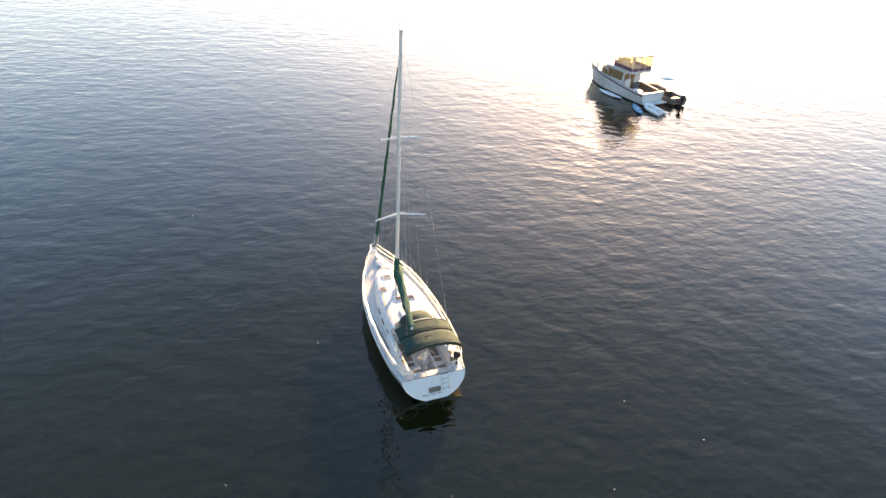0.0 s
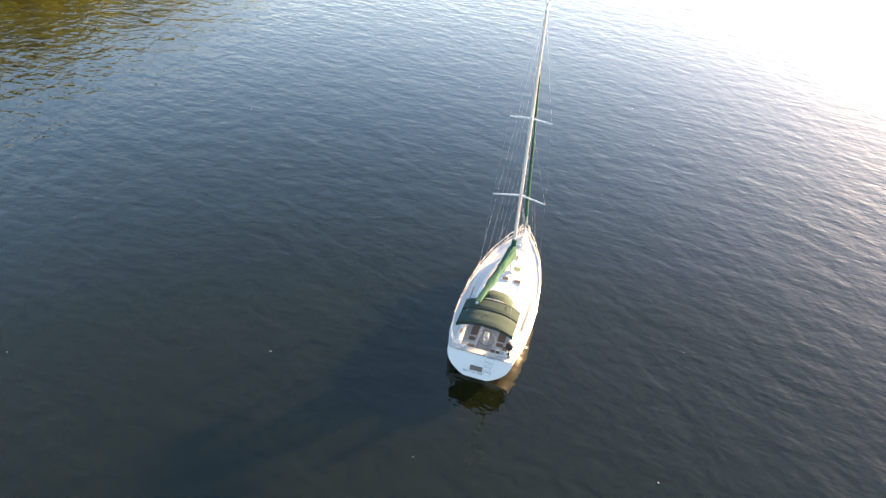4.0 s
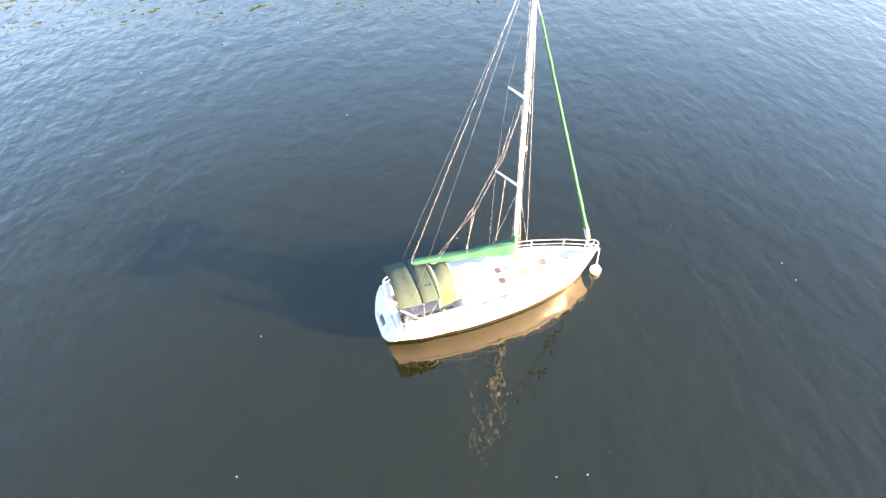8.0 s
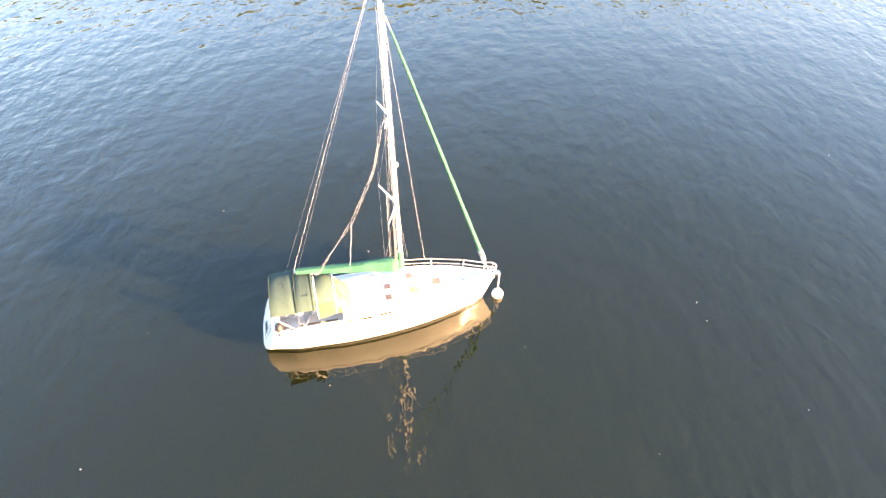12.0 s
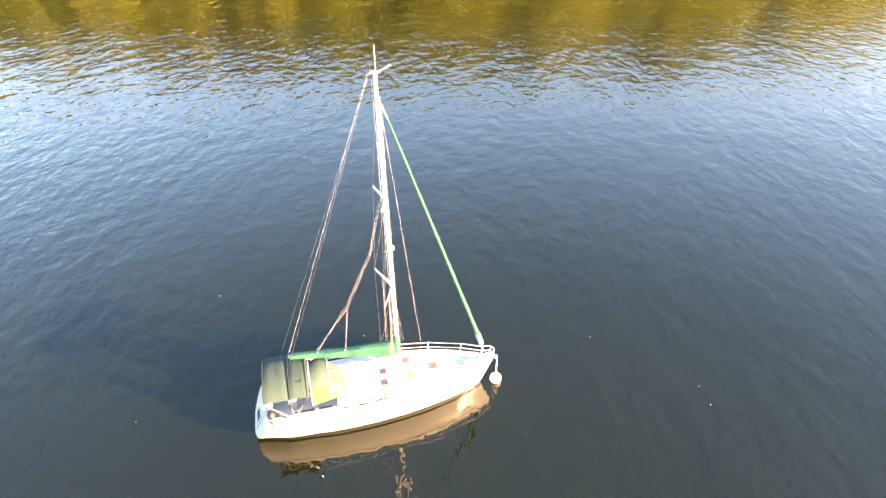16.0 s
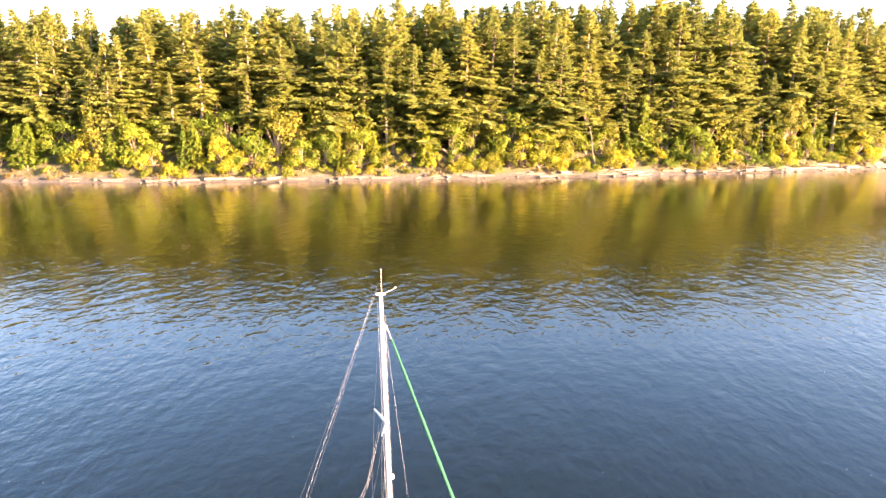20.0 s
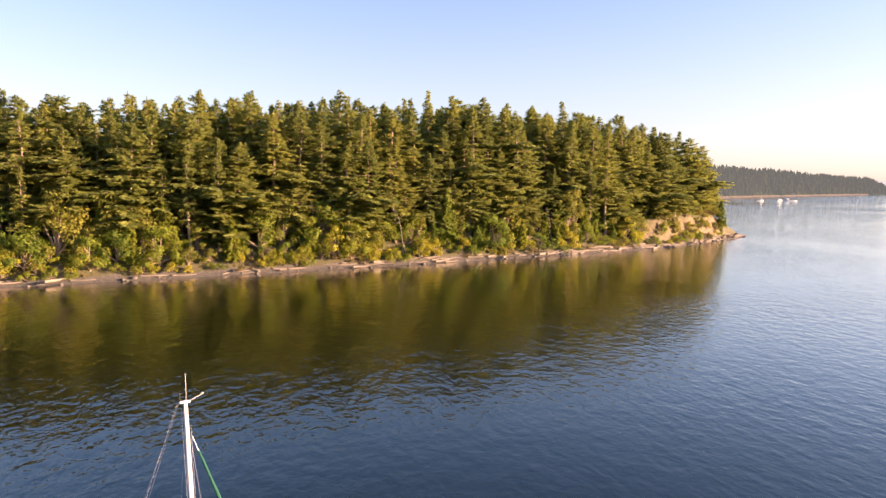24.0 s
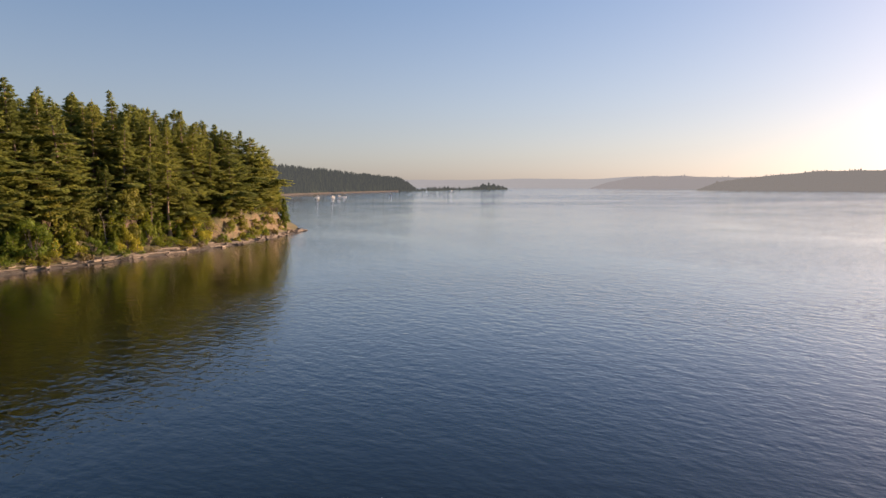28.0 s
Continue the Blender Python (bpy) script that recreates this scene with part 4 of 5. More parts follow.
    stay("halyard", Vector((0.14, 0.02, 2.2)), on_mast(15.6) + Vector((0.13, 0, 0)), 0.0036, ROPE)
    stay("halyard", Vector((-0.12, -0.12, 2.1)), on_mast(16.2) + Vector((-0.13, 0, 0)), 0.0036, ROPE)
    stay("red_halyard", Vector((-0.55, -1.50, 1.50)), Vector((-0.36, -0.75, 7.05)), 0.006, RED_ROPE, "faded red halyard")
    stay("red_halyard", Vector((-0.47, -1.47, 1.50)), Vector((-0.33, -0.62, 7.05)), 0.006, RED_ROPE, "faded red halyard")
    stay("spare_halyard", Vector((1.40, 1.3, 2.1)), on_mast(15.0) + Vector((0.12, 0, 0)), 0.0036, ROPE)
    # furled headsail on the forestay
    a, b = Vector((4.40, 0, 1.86)), on_mast(15.2) + Vector((0.16, 0.02, 0))
    part("forestay", Shape().tube([a, b], 0.01, 5), WIRE, boat)
    pts = [a.lerp(b, 0.06 + 0.90 * k / 24) + Vector((0, 0.012 * math.sin(k * 2.1), 0)) for k in range(25)]
    part("furled_headsail", Shape().tube(pts, [0.05] + [0.105 - 0.058 * k / 23 + 0.008 * math.sin(k * 1.7) for k in range(23)] + [0.03], 9), SAILCOVER, boat, "headsail rolled in bright green cloth")
    for k in range(5):
        c, d = a.lerp(b, 0.075 + 0.011 * k), (b - a).normalized()
        u = d.cross(Vector((0, 1, 0))).normalized()
        part("sail_tie", Shape().tube([c + u * 0.115 * math.cos(q) + Vector((0, 0.115 * math.sin(q), 0)) + d * 0.03 * math.sin(q) for q in [2 * math.pi * j / 14 for j in range(14)]], 0.014, 5, True), ROPE, boat, "pale lashing round the rolled headsail")
    part("furler_drum", Shape().lathe([(0.05, 0), (0.11, 0.01), (0.11, 0.03), (0.06, 0.04), (0.06, 0.12), (0.11, 0.13), (0.11, 0.15), (0.04, 0.16)], (4.36, 0, 1.92), 14), STEEL, boat)
    part("headsail_sheet", Shape().tube([pts[0], (4.1, 0.1, 1.9), (3.2, 0.5, sheer(3.2) + 0.08)], 0.012, 5).tube([pts[0], (4.1, -0.12, 1.9), (3.0, -0.7, sheer(3) + 0.08)], 0.012, 5), ROPE, boat, "slack headsail sheets")
    # boom and its covered sail, swung to port
    g0, g1 = Vector((-0.12, -0.02, 3.22)), Vector((-4.95, 0.74, 3.30))
    part("boom", Shape().tube([g0, g1], [0.075, 0.07], 10, False, 1.25), ALLOY, boat, "white aluminium boom")
    s, dirn = Shape(), (g1 - g0).normalized()
    side = Vector((-dirn.y, dirn.x, 0)).normalized()
    rings = []
    for k in range(25):
        t = k / 24
        c = g0.lerp(g1, 0.985 * t)
        up, wd = 0.54 * (1 - t) ** 1.2 + 0.13 + 0.025 * math.sin(9 * t), 0.235 * (1 - 0.4 * t) + 0.02 * math.sin(13 * t)
        prof = [(-0.5, -0.11), (-0.95, 0.0), (-1.0, 0.2), (-0.97, 0.55), (-0.88, 0.84), (-0.5, 0.95), (0.2, 1.0), (0.8, 0.9), (0.95, 0.5), (0.97, 0.18), (0.95, 0.0), (0.5, -0.11)]
        rings.append([c + side * (wd * q * (1 + 0.10 * math.sin(7 * q + 23 * t) + 0.05 * math.sin(41 * t))) + Vector((0, 0, up * h if h > 0 else h)) for q, h in prof])
    s.loft(rings, True, True)
    part("sail_cover", s, SAILCOVER, boat, "green cover laced over the mainsail", 32)
    m0 = on_mast(4.0)
    part("cover_collar", Shape().loft([[m0 + Vector((0.16 * math.cos(a) * q - 0.03, 0.14 * math.sin(a) * q, z)) for a in [2 * math.pi * k / 12 for k in range(12)]] for z, q in ((-0.75, 1.15), (-0.2, 1.1), (0.25, 0.95))], True, True), SAILCOVER, boat, "green sail cover wrapped round the mast")
    for t in (0.08, 0.32, 0.55, 0.78):
        c = g0.lerp(g1, t)
        part("cover_tie", Shape().tube([c + side * 0.17 + Vector((0, 0, -0.02)), c + Vector((0, 0, -0.13)), c - side * 0.17 + Vector((0, 0, -0.02))], 0.012, 5), ROPE, boat)
    stay("topping_lift", g1 + Vector((0, 0, 0.08)), head + Vector((-0.25, 0, 0)), 0.0036, ROPE)
    for g in (1, -1):
        knot, upper = Vector((-2.06, 0.32 + 0.13 * g, 6.1)), Vector((-0.91, 0.25 + 0.1 * g, 8.75))
        stay("lazy_jack", upper, Vector((-0.42, 0.12 + 0.15 * g, 11.2)), 0.0036, ROPE)
        stay("lazy_jack", knot, upper, 0.0036, ROPE)
        stay("lazy_jack", knot, g0.lerp(g1, 0.76) + side * 0.15 * g, 0.0036, ROPE)
        stay("lazy_jack", knot, g0.lerp(g1, 0.47) + side * 0.17 * g, 0.0036, ROPE)
    part("mainsheet", Shape().tube([g1 + Vector((0.9, -0.12, -0.08)), (-3.6, 0.1, 2.05)], 0.012, 5).tube([g1 + Vector((1.0, -0.12, -0.08)), (-3.6, 0.2, 2.05)], 0.012, 5), ROPE, boat)
    part("vang", Shape().tube([(0.0, -0.02, 2.1), g0.lerp(g1, 0.28) + Vector((0, 0, -0.1))], 0.022, 6), ALLOY, boat)

    # sprayhood
    def arch(x, w, z0, z1, n=13, sq=2.6):
        out = []
        for k in range(n):
            a = math.pi * k / (n - 1)
            c, sn = math.cos(a), math.sin(a)
            out.append(Vector((x, w * abs(c) ** (2 / sq) * (1 if c >= 0 else -1), z0 + (z1 - z0) * abs(sn) ** (2 / sq))))
        return out

    rows = [arch(-4.14, 1.04, 1.74, 3.12), arch(-3.88, 1.03, 1.78, 3.17), arch(-3.58, 1.00, 1.82, 3.13), arch(-3.28, 0.95, 1.86, 3.00)]
    hood = part("sprayhood", Shape().loft([row[2:11] for row in rows], False), AWNING, boat, "green canvas sprayhood with clear front windows", 60)
    for cut in (slice(0, 3), slice(10, 13)):
        part("side_window", Shape().loft([row[cut] for row in rows], False), LIT_OLD_VINYL, hood, "yellowed side window", 60)
    base = [Vector((-2.46 - 0.42 * (abs(p.y) / 1.2) ** 2, p.y * 1.04, 1.90 if abs(p.y) < 0.9 else 1.68)) for p in rows[-1]]
    front = [rows[-1], [p.lerp(q, 0.05) for p, q in zip(rows[-1], base)], [p.lerp(q, 0.74) for p, q in zip(rows[-1], base)], base]
    # hems and seams take the yellow as painted-in sunlight on canvas
    part("window_hem", Shape().loft(front[:2], False), LIT_OLD_VINYL, hood, "strip above the windows painted sunlit yellow", 60)
    part("window_hem", Shape().loft(front[2:], False), LIT_OLD_VINYL, hood, "skirt below the windows painted sunlit yellow", 60)
    for k0, k1 in ((1, 4), (5, 7), (8, 11)):
        part("clear_window", Shape().loft([front[1][k0:k1 + 1], front[2][k0:k1 + 1]], False), VINYL, hood, "clear vinyl window", 60)
    for k in (0, 4, 7, 11):
        part("window_seam", Shape().loft([front[1][k:k + 2], front[2][k:k + 2]], False), LIT_OLD_VINYL, hood, "", 60)
    for row in (rows[0], rows[-1]):
        part("hood_bow", Shape().tube([p + Vector((0, 0, 0.012)) for p in row], 0.02, 6), GELCOAT, hood, "white piping along the hood's edge")

    # bimini: two panels with a seam, sides bent down
    def bim(x, drop=0.0):
        pts = []
        for k in range(15):
            q = -1 + 2 * k / 14
            pts.append(Vector((x, 1.42 * q, 3.12 - drop - 0.36 * abs(q) ** 2.6)))
        return pts

    panels = (("aft_panel", -6.16, -5.06), ("fore_panel", -5.04, -4.20))
    top = None
    for name, a, b in panels:
        s = Shape()
        xs = [a + (b - a) * k / 6 for k in range(7)]
        upper = [bim(x, 0.05 * (2 * k / 6 - 1) ** 2 * -1 + 0.0 + (0.05 if k in (0, 6) else 0.0) + 0.035 * math.sin(math.pi * k / 6) * -1) for k, x in enumerate(xs)]
        s.loft(upper, False)
        s.loft([[p - Vector((0, 0, 0.012)) for p in row] for row in upper], False)
        if top is None:
            top = part("bimini", s, AWNING, boat, "green canvas bimini awning over the helm", 50)
        else:
            part("bimini_panel", s, AWNING, top, "", 50)
    s = Shape().tube([p + Vector((0, 0, -0.05)) for p in bim(-6.14)], 0.016, 6)
    part("hem", Shape().loft([[p for p in bim(-6.165)], [p - Vector((0.01, 0, 0.14)) for p in bim(-6.165)]], False), AWNING, top, "dark hem of the awning", 60)
    part("frame_bow", s, STEEL, top)
    for x in (-6.17, -5.05, -4.29):
        part("binding", Shape().tube([p + Vector((0, 0, 0.03)) for p in bim(x)], 0.026, 6), BINDING, top, "dark edge binding")
    for x in (-5.05, -4.32):
        part("frame_bow", Shape().tube([p + Vector((0, 0, -0.04)) for p in bim(x)], 0.016, 6), STEEL, top)
    for g in (1, -1):
        for x in (-6.14, -5.05, -4.32):
            part("frame_leg", Shape().tube([(x, g * 1.42, 2.72), (-5.0, g * 1.50, 1.58)], 0.014, 6), STEEL, top)
        for (x, y) in ((-5.62, 0.1), (-4.58, 0.62), (-4.58, -0.62)):
            if g > 0:
                part("stitched_patch", Shape().tube([(x - 0.10, y - 0.14, 3.15 - 0.36 * abs(y / 1.42) ** 2.6), (x + 0.10, y - 0.14, 3.155 - 0.36 * abs(y / 1.42) ** 2.6), (x + 0.10, y + 0.14, 3.155 - 0.36 * abs(y / 1.42) ** 2.6), (x - 0.10, y + 0.14, 3.15 - 0.36 * abs(y / 1.42) ** 2.6)], 0.010, 4, True), BLACK, top, "dark stitched patch")
    return boat


yacht()


def mooring():
    buoy = thing("mooring_buoy", "round white mooring buoy floating at the bow", "buoy", (4.88, -0.12, 0))
    prof = [(0.29 * math.sin(math.pi * k / 16), 0.15 - 0.29 * math.cos(math.pi * k / 16)) for k in range(1, 16)]
    part("float", Shape().lathe(prof, (0, 0, 0), 24), BUOY, buoy, "scuffed white plastic float")
    part("ring", Shape().tube([(0.08 * math.cos(a), 0, 0.50 + 0.08 * math.sin(a)) for a in [2 * math.pi * k / 12 for k in range(12)]], 0.014, 6, True), RUST, buoy)
    pend = Shape()
    pts = [Vector((4.88, -0.12, 0.56)).lerp(Vector((4.93, -0.02, 1.52)), k / 8) for k in range(9)]
    pend.tube(pts, 0.026, 6)
    tagged(part("mooring_pendant", pend, ROPE), "thick pale pendant from bow roller to buoy", "rope")


mooring()


def outboard():
    o = thing("outboard_motor", "small black outboard motor clamped to the stern rail", "outboard motor", (-5.98, -1.15, 1.12))
    part("bracket", Shape().box((-0.05, -0.10, 0.25), (0.05, 0.16, 0.50), 0.01), TEAK, o, "wooden mounting pad")
    part("cowling", Shape().loft([[(c[0] * q, -0.18 + c[1] * q, z) for c in [(0.15 * math.cos(a), 0.19 * math.sin(a)) for a in [2 * math.pi * k / 14 for k in range(14)]]] for z, q in ((0.48, 0.8), (0.54, 1.0), (0.68, 1.0), (0.78, 0.85), (0.82, 0.45))], True, True), BLACK, o, "black engine cowling")
    part("leg", Shape().tube([(0, -0.18, 0.5), (0, -0.2, 0.1), (-0.02, -0.2, -0.25)], [0.07, 0.055, 0.05], 8), BLACK, o)
    part("anti_ventilation_plate", Shape().box((-0.18, -0.27, -0.2), (0.1, -0.13, -0.18), 0.005), BLACK, o)
    part("gearcase", Shape().tube([(-0.2, -0.2, -0.32), (0.0, -0.2, -0.32), (0.12, -0.2, -0.32)], [0.03, 0.055, 0.015], 8), BLACK, o)
    for k in range(3):
        a = 2.1 * k
        part("propeller_blade", Shape().box((-0.22, -0.2 + 0.06 * math.cos(a) - 0.03, -0.32 + 0.06 * math.sin(a) - 0.03), (-0.2, -0.2 + 0.06 * math.cos(a) + 0.03, -0.32 + 0.06 * math.sin(a) + 0.03), 0.005), BLACK, o)
    part("tiller", Shape().tube([(0.1, -0.16, 0.55), (0.45, -0.1, 0.6)], [0.025, 0.02], 6), BLACK, o)


outboard()


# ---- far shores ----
def distant(name, color, haze_standin):
    """Far wooded land with the evening air's paleness painted in as a glow."""
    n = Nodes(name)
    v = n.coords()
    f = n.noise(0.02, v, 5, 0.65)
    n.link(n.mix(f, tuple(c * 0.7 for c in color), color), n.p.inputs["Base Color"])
    n.set(Roughness=1.0, Specular_IOR_Level=0.0, Emission_Color=haze_standin, Emission_Strength=1.0)
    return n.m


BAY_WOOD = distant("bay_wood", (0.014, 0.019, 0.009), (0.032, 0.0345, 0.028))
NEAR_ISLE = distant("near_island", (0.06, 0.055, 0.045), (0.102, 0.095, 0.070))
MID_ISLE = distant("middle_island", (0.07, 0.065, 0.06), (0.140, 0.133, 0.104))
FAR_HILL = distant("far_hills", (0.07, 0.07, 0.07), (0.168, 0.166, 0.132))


def ridge(name, mat, label, line, heights, depth, trees, seed, tree_h, slim=1.0):
    """A wooded ridge along a shoreline: a sloping body and a ragged row of treetops, as one distant mass."""
    r = random.Random(seed)
    s, n = Shape(), 90
    cum = [0.0]
    for a, b in zip(line, line[1:]):
        cum.append(cum[-1] + math.dist(a, b))
    rows, base = [], []
    for k in range(n + 1):
        t = cum[-1] * k / n
        i = min(len(line) - 2, max(j for j in range(len(line) - 1) if cum[j] <= t))
        f = (t - cum[i]) / (cum[i + 1] - cum[i])
        x, y = (line[i][c] + f * (line[i + 1][c] - line[i][c]) for c in (0, 1))
        away = Vector((x, y, 0)).normalized()
        h = spline(cum, heights, t)
        h *= 1 + 0.06 * noise.noise((t * 0.01, seed, 0))
        rows.append([Vector((x, y, -1)), Vector((x, y, min(1.5, h * 0.3))) + away * 6, Vector((x, y, h * 0.35)) + away * depth * 0.18, Vector((x, y, h * 0.75)) + away * depth * 0.5, Vector((x, y, h)) + away * depth, Vector((x, y, -1)) + away * (depth * 1.8)])
        base.append((away, h))
    s.loft(rows, False)
    for _ in range(trees):
        k = r.uniform(0, n - 0.001)
        i, f, g = int(k), k % 1, 3 * r.random() ** 0.6 * r.choice((1, 1, 1, 1.1))
        j = min(3, 1 + int(g))
        a, b = rows[i][j].lerp(rows[i + 1][j], f), rows[i][j + 1].lerp(rows[i + 1][j + 1], f)
        p = a.lerp(b, g - int(g) if g < 3 else 1.0)
        if j == 4:
            p = rows[i][4].lerp(rows[i + 1][4], f)
        h = tree_h * r.uniform(0.6, 1.2) * min(1, 0.25 + base[i][1] / 30)
        w = h * slim * r.uniform(0.3, 0.55)
        m = 5
        ring = [p + Vector((w * r.uniform(0.6, 1.2) * math.cos(6.283 * q / m), w * r.uniform(0.6, 1.2) * math.sin(6.283 * q / m), h * r.uniform(0.05, 0.3))) for q in range(m)]
        up = [p + Vector((0.55 * w * r.uniform(0.5, 1.2) * math.cos(6.283 * q / m), 0.55 * w * r.uniform(0.5, 1.2) * math.sin(6.283 * q / m), h * r.uniform(0.55, 0.75))) for q in range(m)]
        low = [q - Vector((0, 0, 0.4 * h)) for q in ring]
        s.loft([low, ring, up, [p + Vector((0, 0, h))] * m], True)
    me = plain_mesh(s, name)
    me.materials.append(mat)
    ob = new(name, me)
    tagged(ob, label, "far shore", kind="structure" if trees < 50 else "stuff")
    return ob


ridge("bay_woods", BAY_WOOD, "dark wooded hill across the bay, hazy evening glow painted on", [(786, 705), (985, 759), (1123, 800), (1403, 867), (1732, 913), (1982, 928), (2147, 931)], [61, 61, 56, 54, 44, 37, 6], 150, 2600, 3, 16, 0.6)
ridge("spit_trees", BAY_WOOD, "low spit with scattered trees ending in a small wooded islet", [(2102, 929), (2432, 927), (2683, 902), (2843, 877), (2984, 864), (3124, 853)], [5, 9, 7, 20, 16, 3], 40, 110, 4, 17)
ridge("island_wood", NEAR_ISLE, "long low wooded island, warm hazy glow painted on", [(2967, -38), (2943, -123), (2895, -274), (2850, -505), (2824, -706), (2760, -1047), (2628, -1450)], [4, 38, 62, 82, 84, 74, 40], 220, 600, 5, 8)
ridge("backdrop_island", MID_ISLE, "wooded island beyond the strait, pale hazy glow painted on", [(4039, 578), (4051, 478), (4075, 298), (4098, 139), (4123, -121), (4108, -381)], [4, 40, 74, 82, 74, 72], 200, 45, 6, 10)
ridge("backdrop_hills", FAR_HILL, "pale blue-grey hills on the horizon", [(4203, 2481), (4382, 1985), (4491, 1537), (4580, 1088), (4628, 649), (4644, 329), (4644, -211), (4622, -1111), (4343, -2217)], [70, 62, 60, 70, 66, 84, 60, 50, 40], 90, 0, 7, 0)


def bay_sand():
    s = Shape()
    rows = []
    for x, y in ((965, 751), (1124, 796), (1403, 863), (1732, 909), (1982, 923)):
        away = Vector((x, y, 0)).normalized()
        p = Vector((x, y, 0)) - away * 8
        rows.append([p + Vector((0, 0, -0.3)), p + away * 10 + Vector((0, 0, 1.6)), p + away * 24 + Vector((0, 0, 3.2)), p + away * 26 + Vector((0, 0, -1))])
    s.loft(rows, False)
    tagged(part("far_beach", s, SHINGLE), "thin pale beach below the far woods", "beach", kind="structure")


bay_sand()


def far_boat(x, y, turn, length, masted, label):
    o = thing("anchored_boat", label, "boat", (x, y, 0), turn, "boats anchored in the bay")
    w = length * 0.16
    rings = []
    for k in range(9):
        q = k / 8
        b = w * (1 - max(0, q - 0.45) ** 2 * 3.2) * (0.85 + 0.3 * min(q, 0.5))
        xx, h = length * (q - 0.5), 0.9 + 0.5 * q
        rings.append([(xx, b, h), (xx, b * 0.8, 0.1), (xx, 0, -0.3), (xx, -b * 0.8, 0.1), (xx, -b, h)])
    part("hull", Shape().loft(rings, True, True), GELCOAT, o)
    if masted:
        part("cabin", Shape().box((-length * 0.2, -w * 0.55, 0.9), (length * 0.2, w * 0.55, 1.7), 0.15), GELCOAT, o)
        part("mast", Shape().tube([(0.5, 0, 1.5), (0.5, 0, length * 1.2)], 0.055, 6), ALLOY, o)
        part("boom", Shape().tube([(0.5, 0, 2.6), (-length * 0.33, 0, 2.6)], 0.2, 6), CANVAS, o)
    else:
        part("cabin", Shape().box((-length * 0.28, -w * 0.75, 0.9), (length * 0.25, w * 0.75, 2.6), 0.2), GELCOAT, o)
        part("flybridge", Shape().box((-length * 0.15, -w * 0.6, 2.6), (length * 0.1, w * 0.6, 3.7), 0.2), GELCOAT, o)
        part("window_band", Shape().box((-length * 0.24, -w * 0.77, 1.6), (length * 0.26, w * 0.77, 2.2), 0.05), SMOKED, o)


far_boat(973, 604, -20, 11, True, "small white sailing boat anchored in the bay")
far_boat(1000, 589, -12, 13, False, "white motor cruiser anchored in the bay")
far_boat(1026, 592, 155, 14, False, "white motor cruiser rafted in the bay")
far_boat(1019, 576, -25, 12, True, "white sailing boat anchored beside the cruisers")
far_boat(998, 619, 20, 5, False, "small open boat lying off the far beach")
far_boat(1154, 547, 60, 7, False, "small dark boat alone in the bay")
far_boat(2034, 839, 30, 12, False, "tiny white boat near the spit")
far_boat(2284, 844, 80, 11, False, "tiny white boat near the spit")


# ---- the motor cruiser with its tenders ----
MAROON = surface("maroon_canvas", (0.16, 0.075, 0.10), 0.85, 0, 0.2, 60)
# amber in the glass colour paints the sun shining through the cabin
BACKLIT_TAN_GLASS = surface("amber_backlit_cabin_glass", (0.26, 0.15, 0.065), 0.08, 0, 0.2, 8)
BARE_ALLOY = surface("worn_grey_brown_hull", (0.20, 0.165, 0.145), 0.6, 0.1, 0.25, 20, 0, 1.0)
YELLOW = surface("yellow_plastic", (0.70, 0.50, 0.06), 0.45, 0, 0.12, 20)
SKY_BLUE = surface("light_blue_plastic", (0.10, 0.36, 0.58), 0.4, 0, 0.12, 20)
PALE_BLUE = surface("faded_blue_cloth", (0.34, 0.58, 0.66), 0.8, 0, 0.12, 20)
PVC = surface("white_inflatable_tube", (0.74, 0.75, 0.76), 0.45, 0, 0.1, 15)


def sunlit_vinyl():
    """Thin curtain plastic, the low sun's gold painted into its colour."""
    n = Nodes("sunlit_curtain_vinyl")
    n.set(Base_Color=(0.85, 0.76, 0.56), Roughness=0.25)
    see = n.add("ShaderNodeBsdfTransparent")
    see.inputs["Color"].default_value = (0.98, 0.90, 0.68, 1)
    mx = n.add("ShaderNodeMixShader", Fac=0.72)
    n.link(n.p.outputs["BSDF"], mx.inputs[1])
    n.link(see.outputs["BSDF"], mx.inputs[2])
    n.link(mx.outputs["Shader"], n.t.nodes["Material Output"].inputs["Surface"])
    return n.m


SUNLIT_VINYL = sunlit_vinyl()


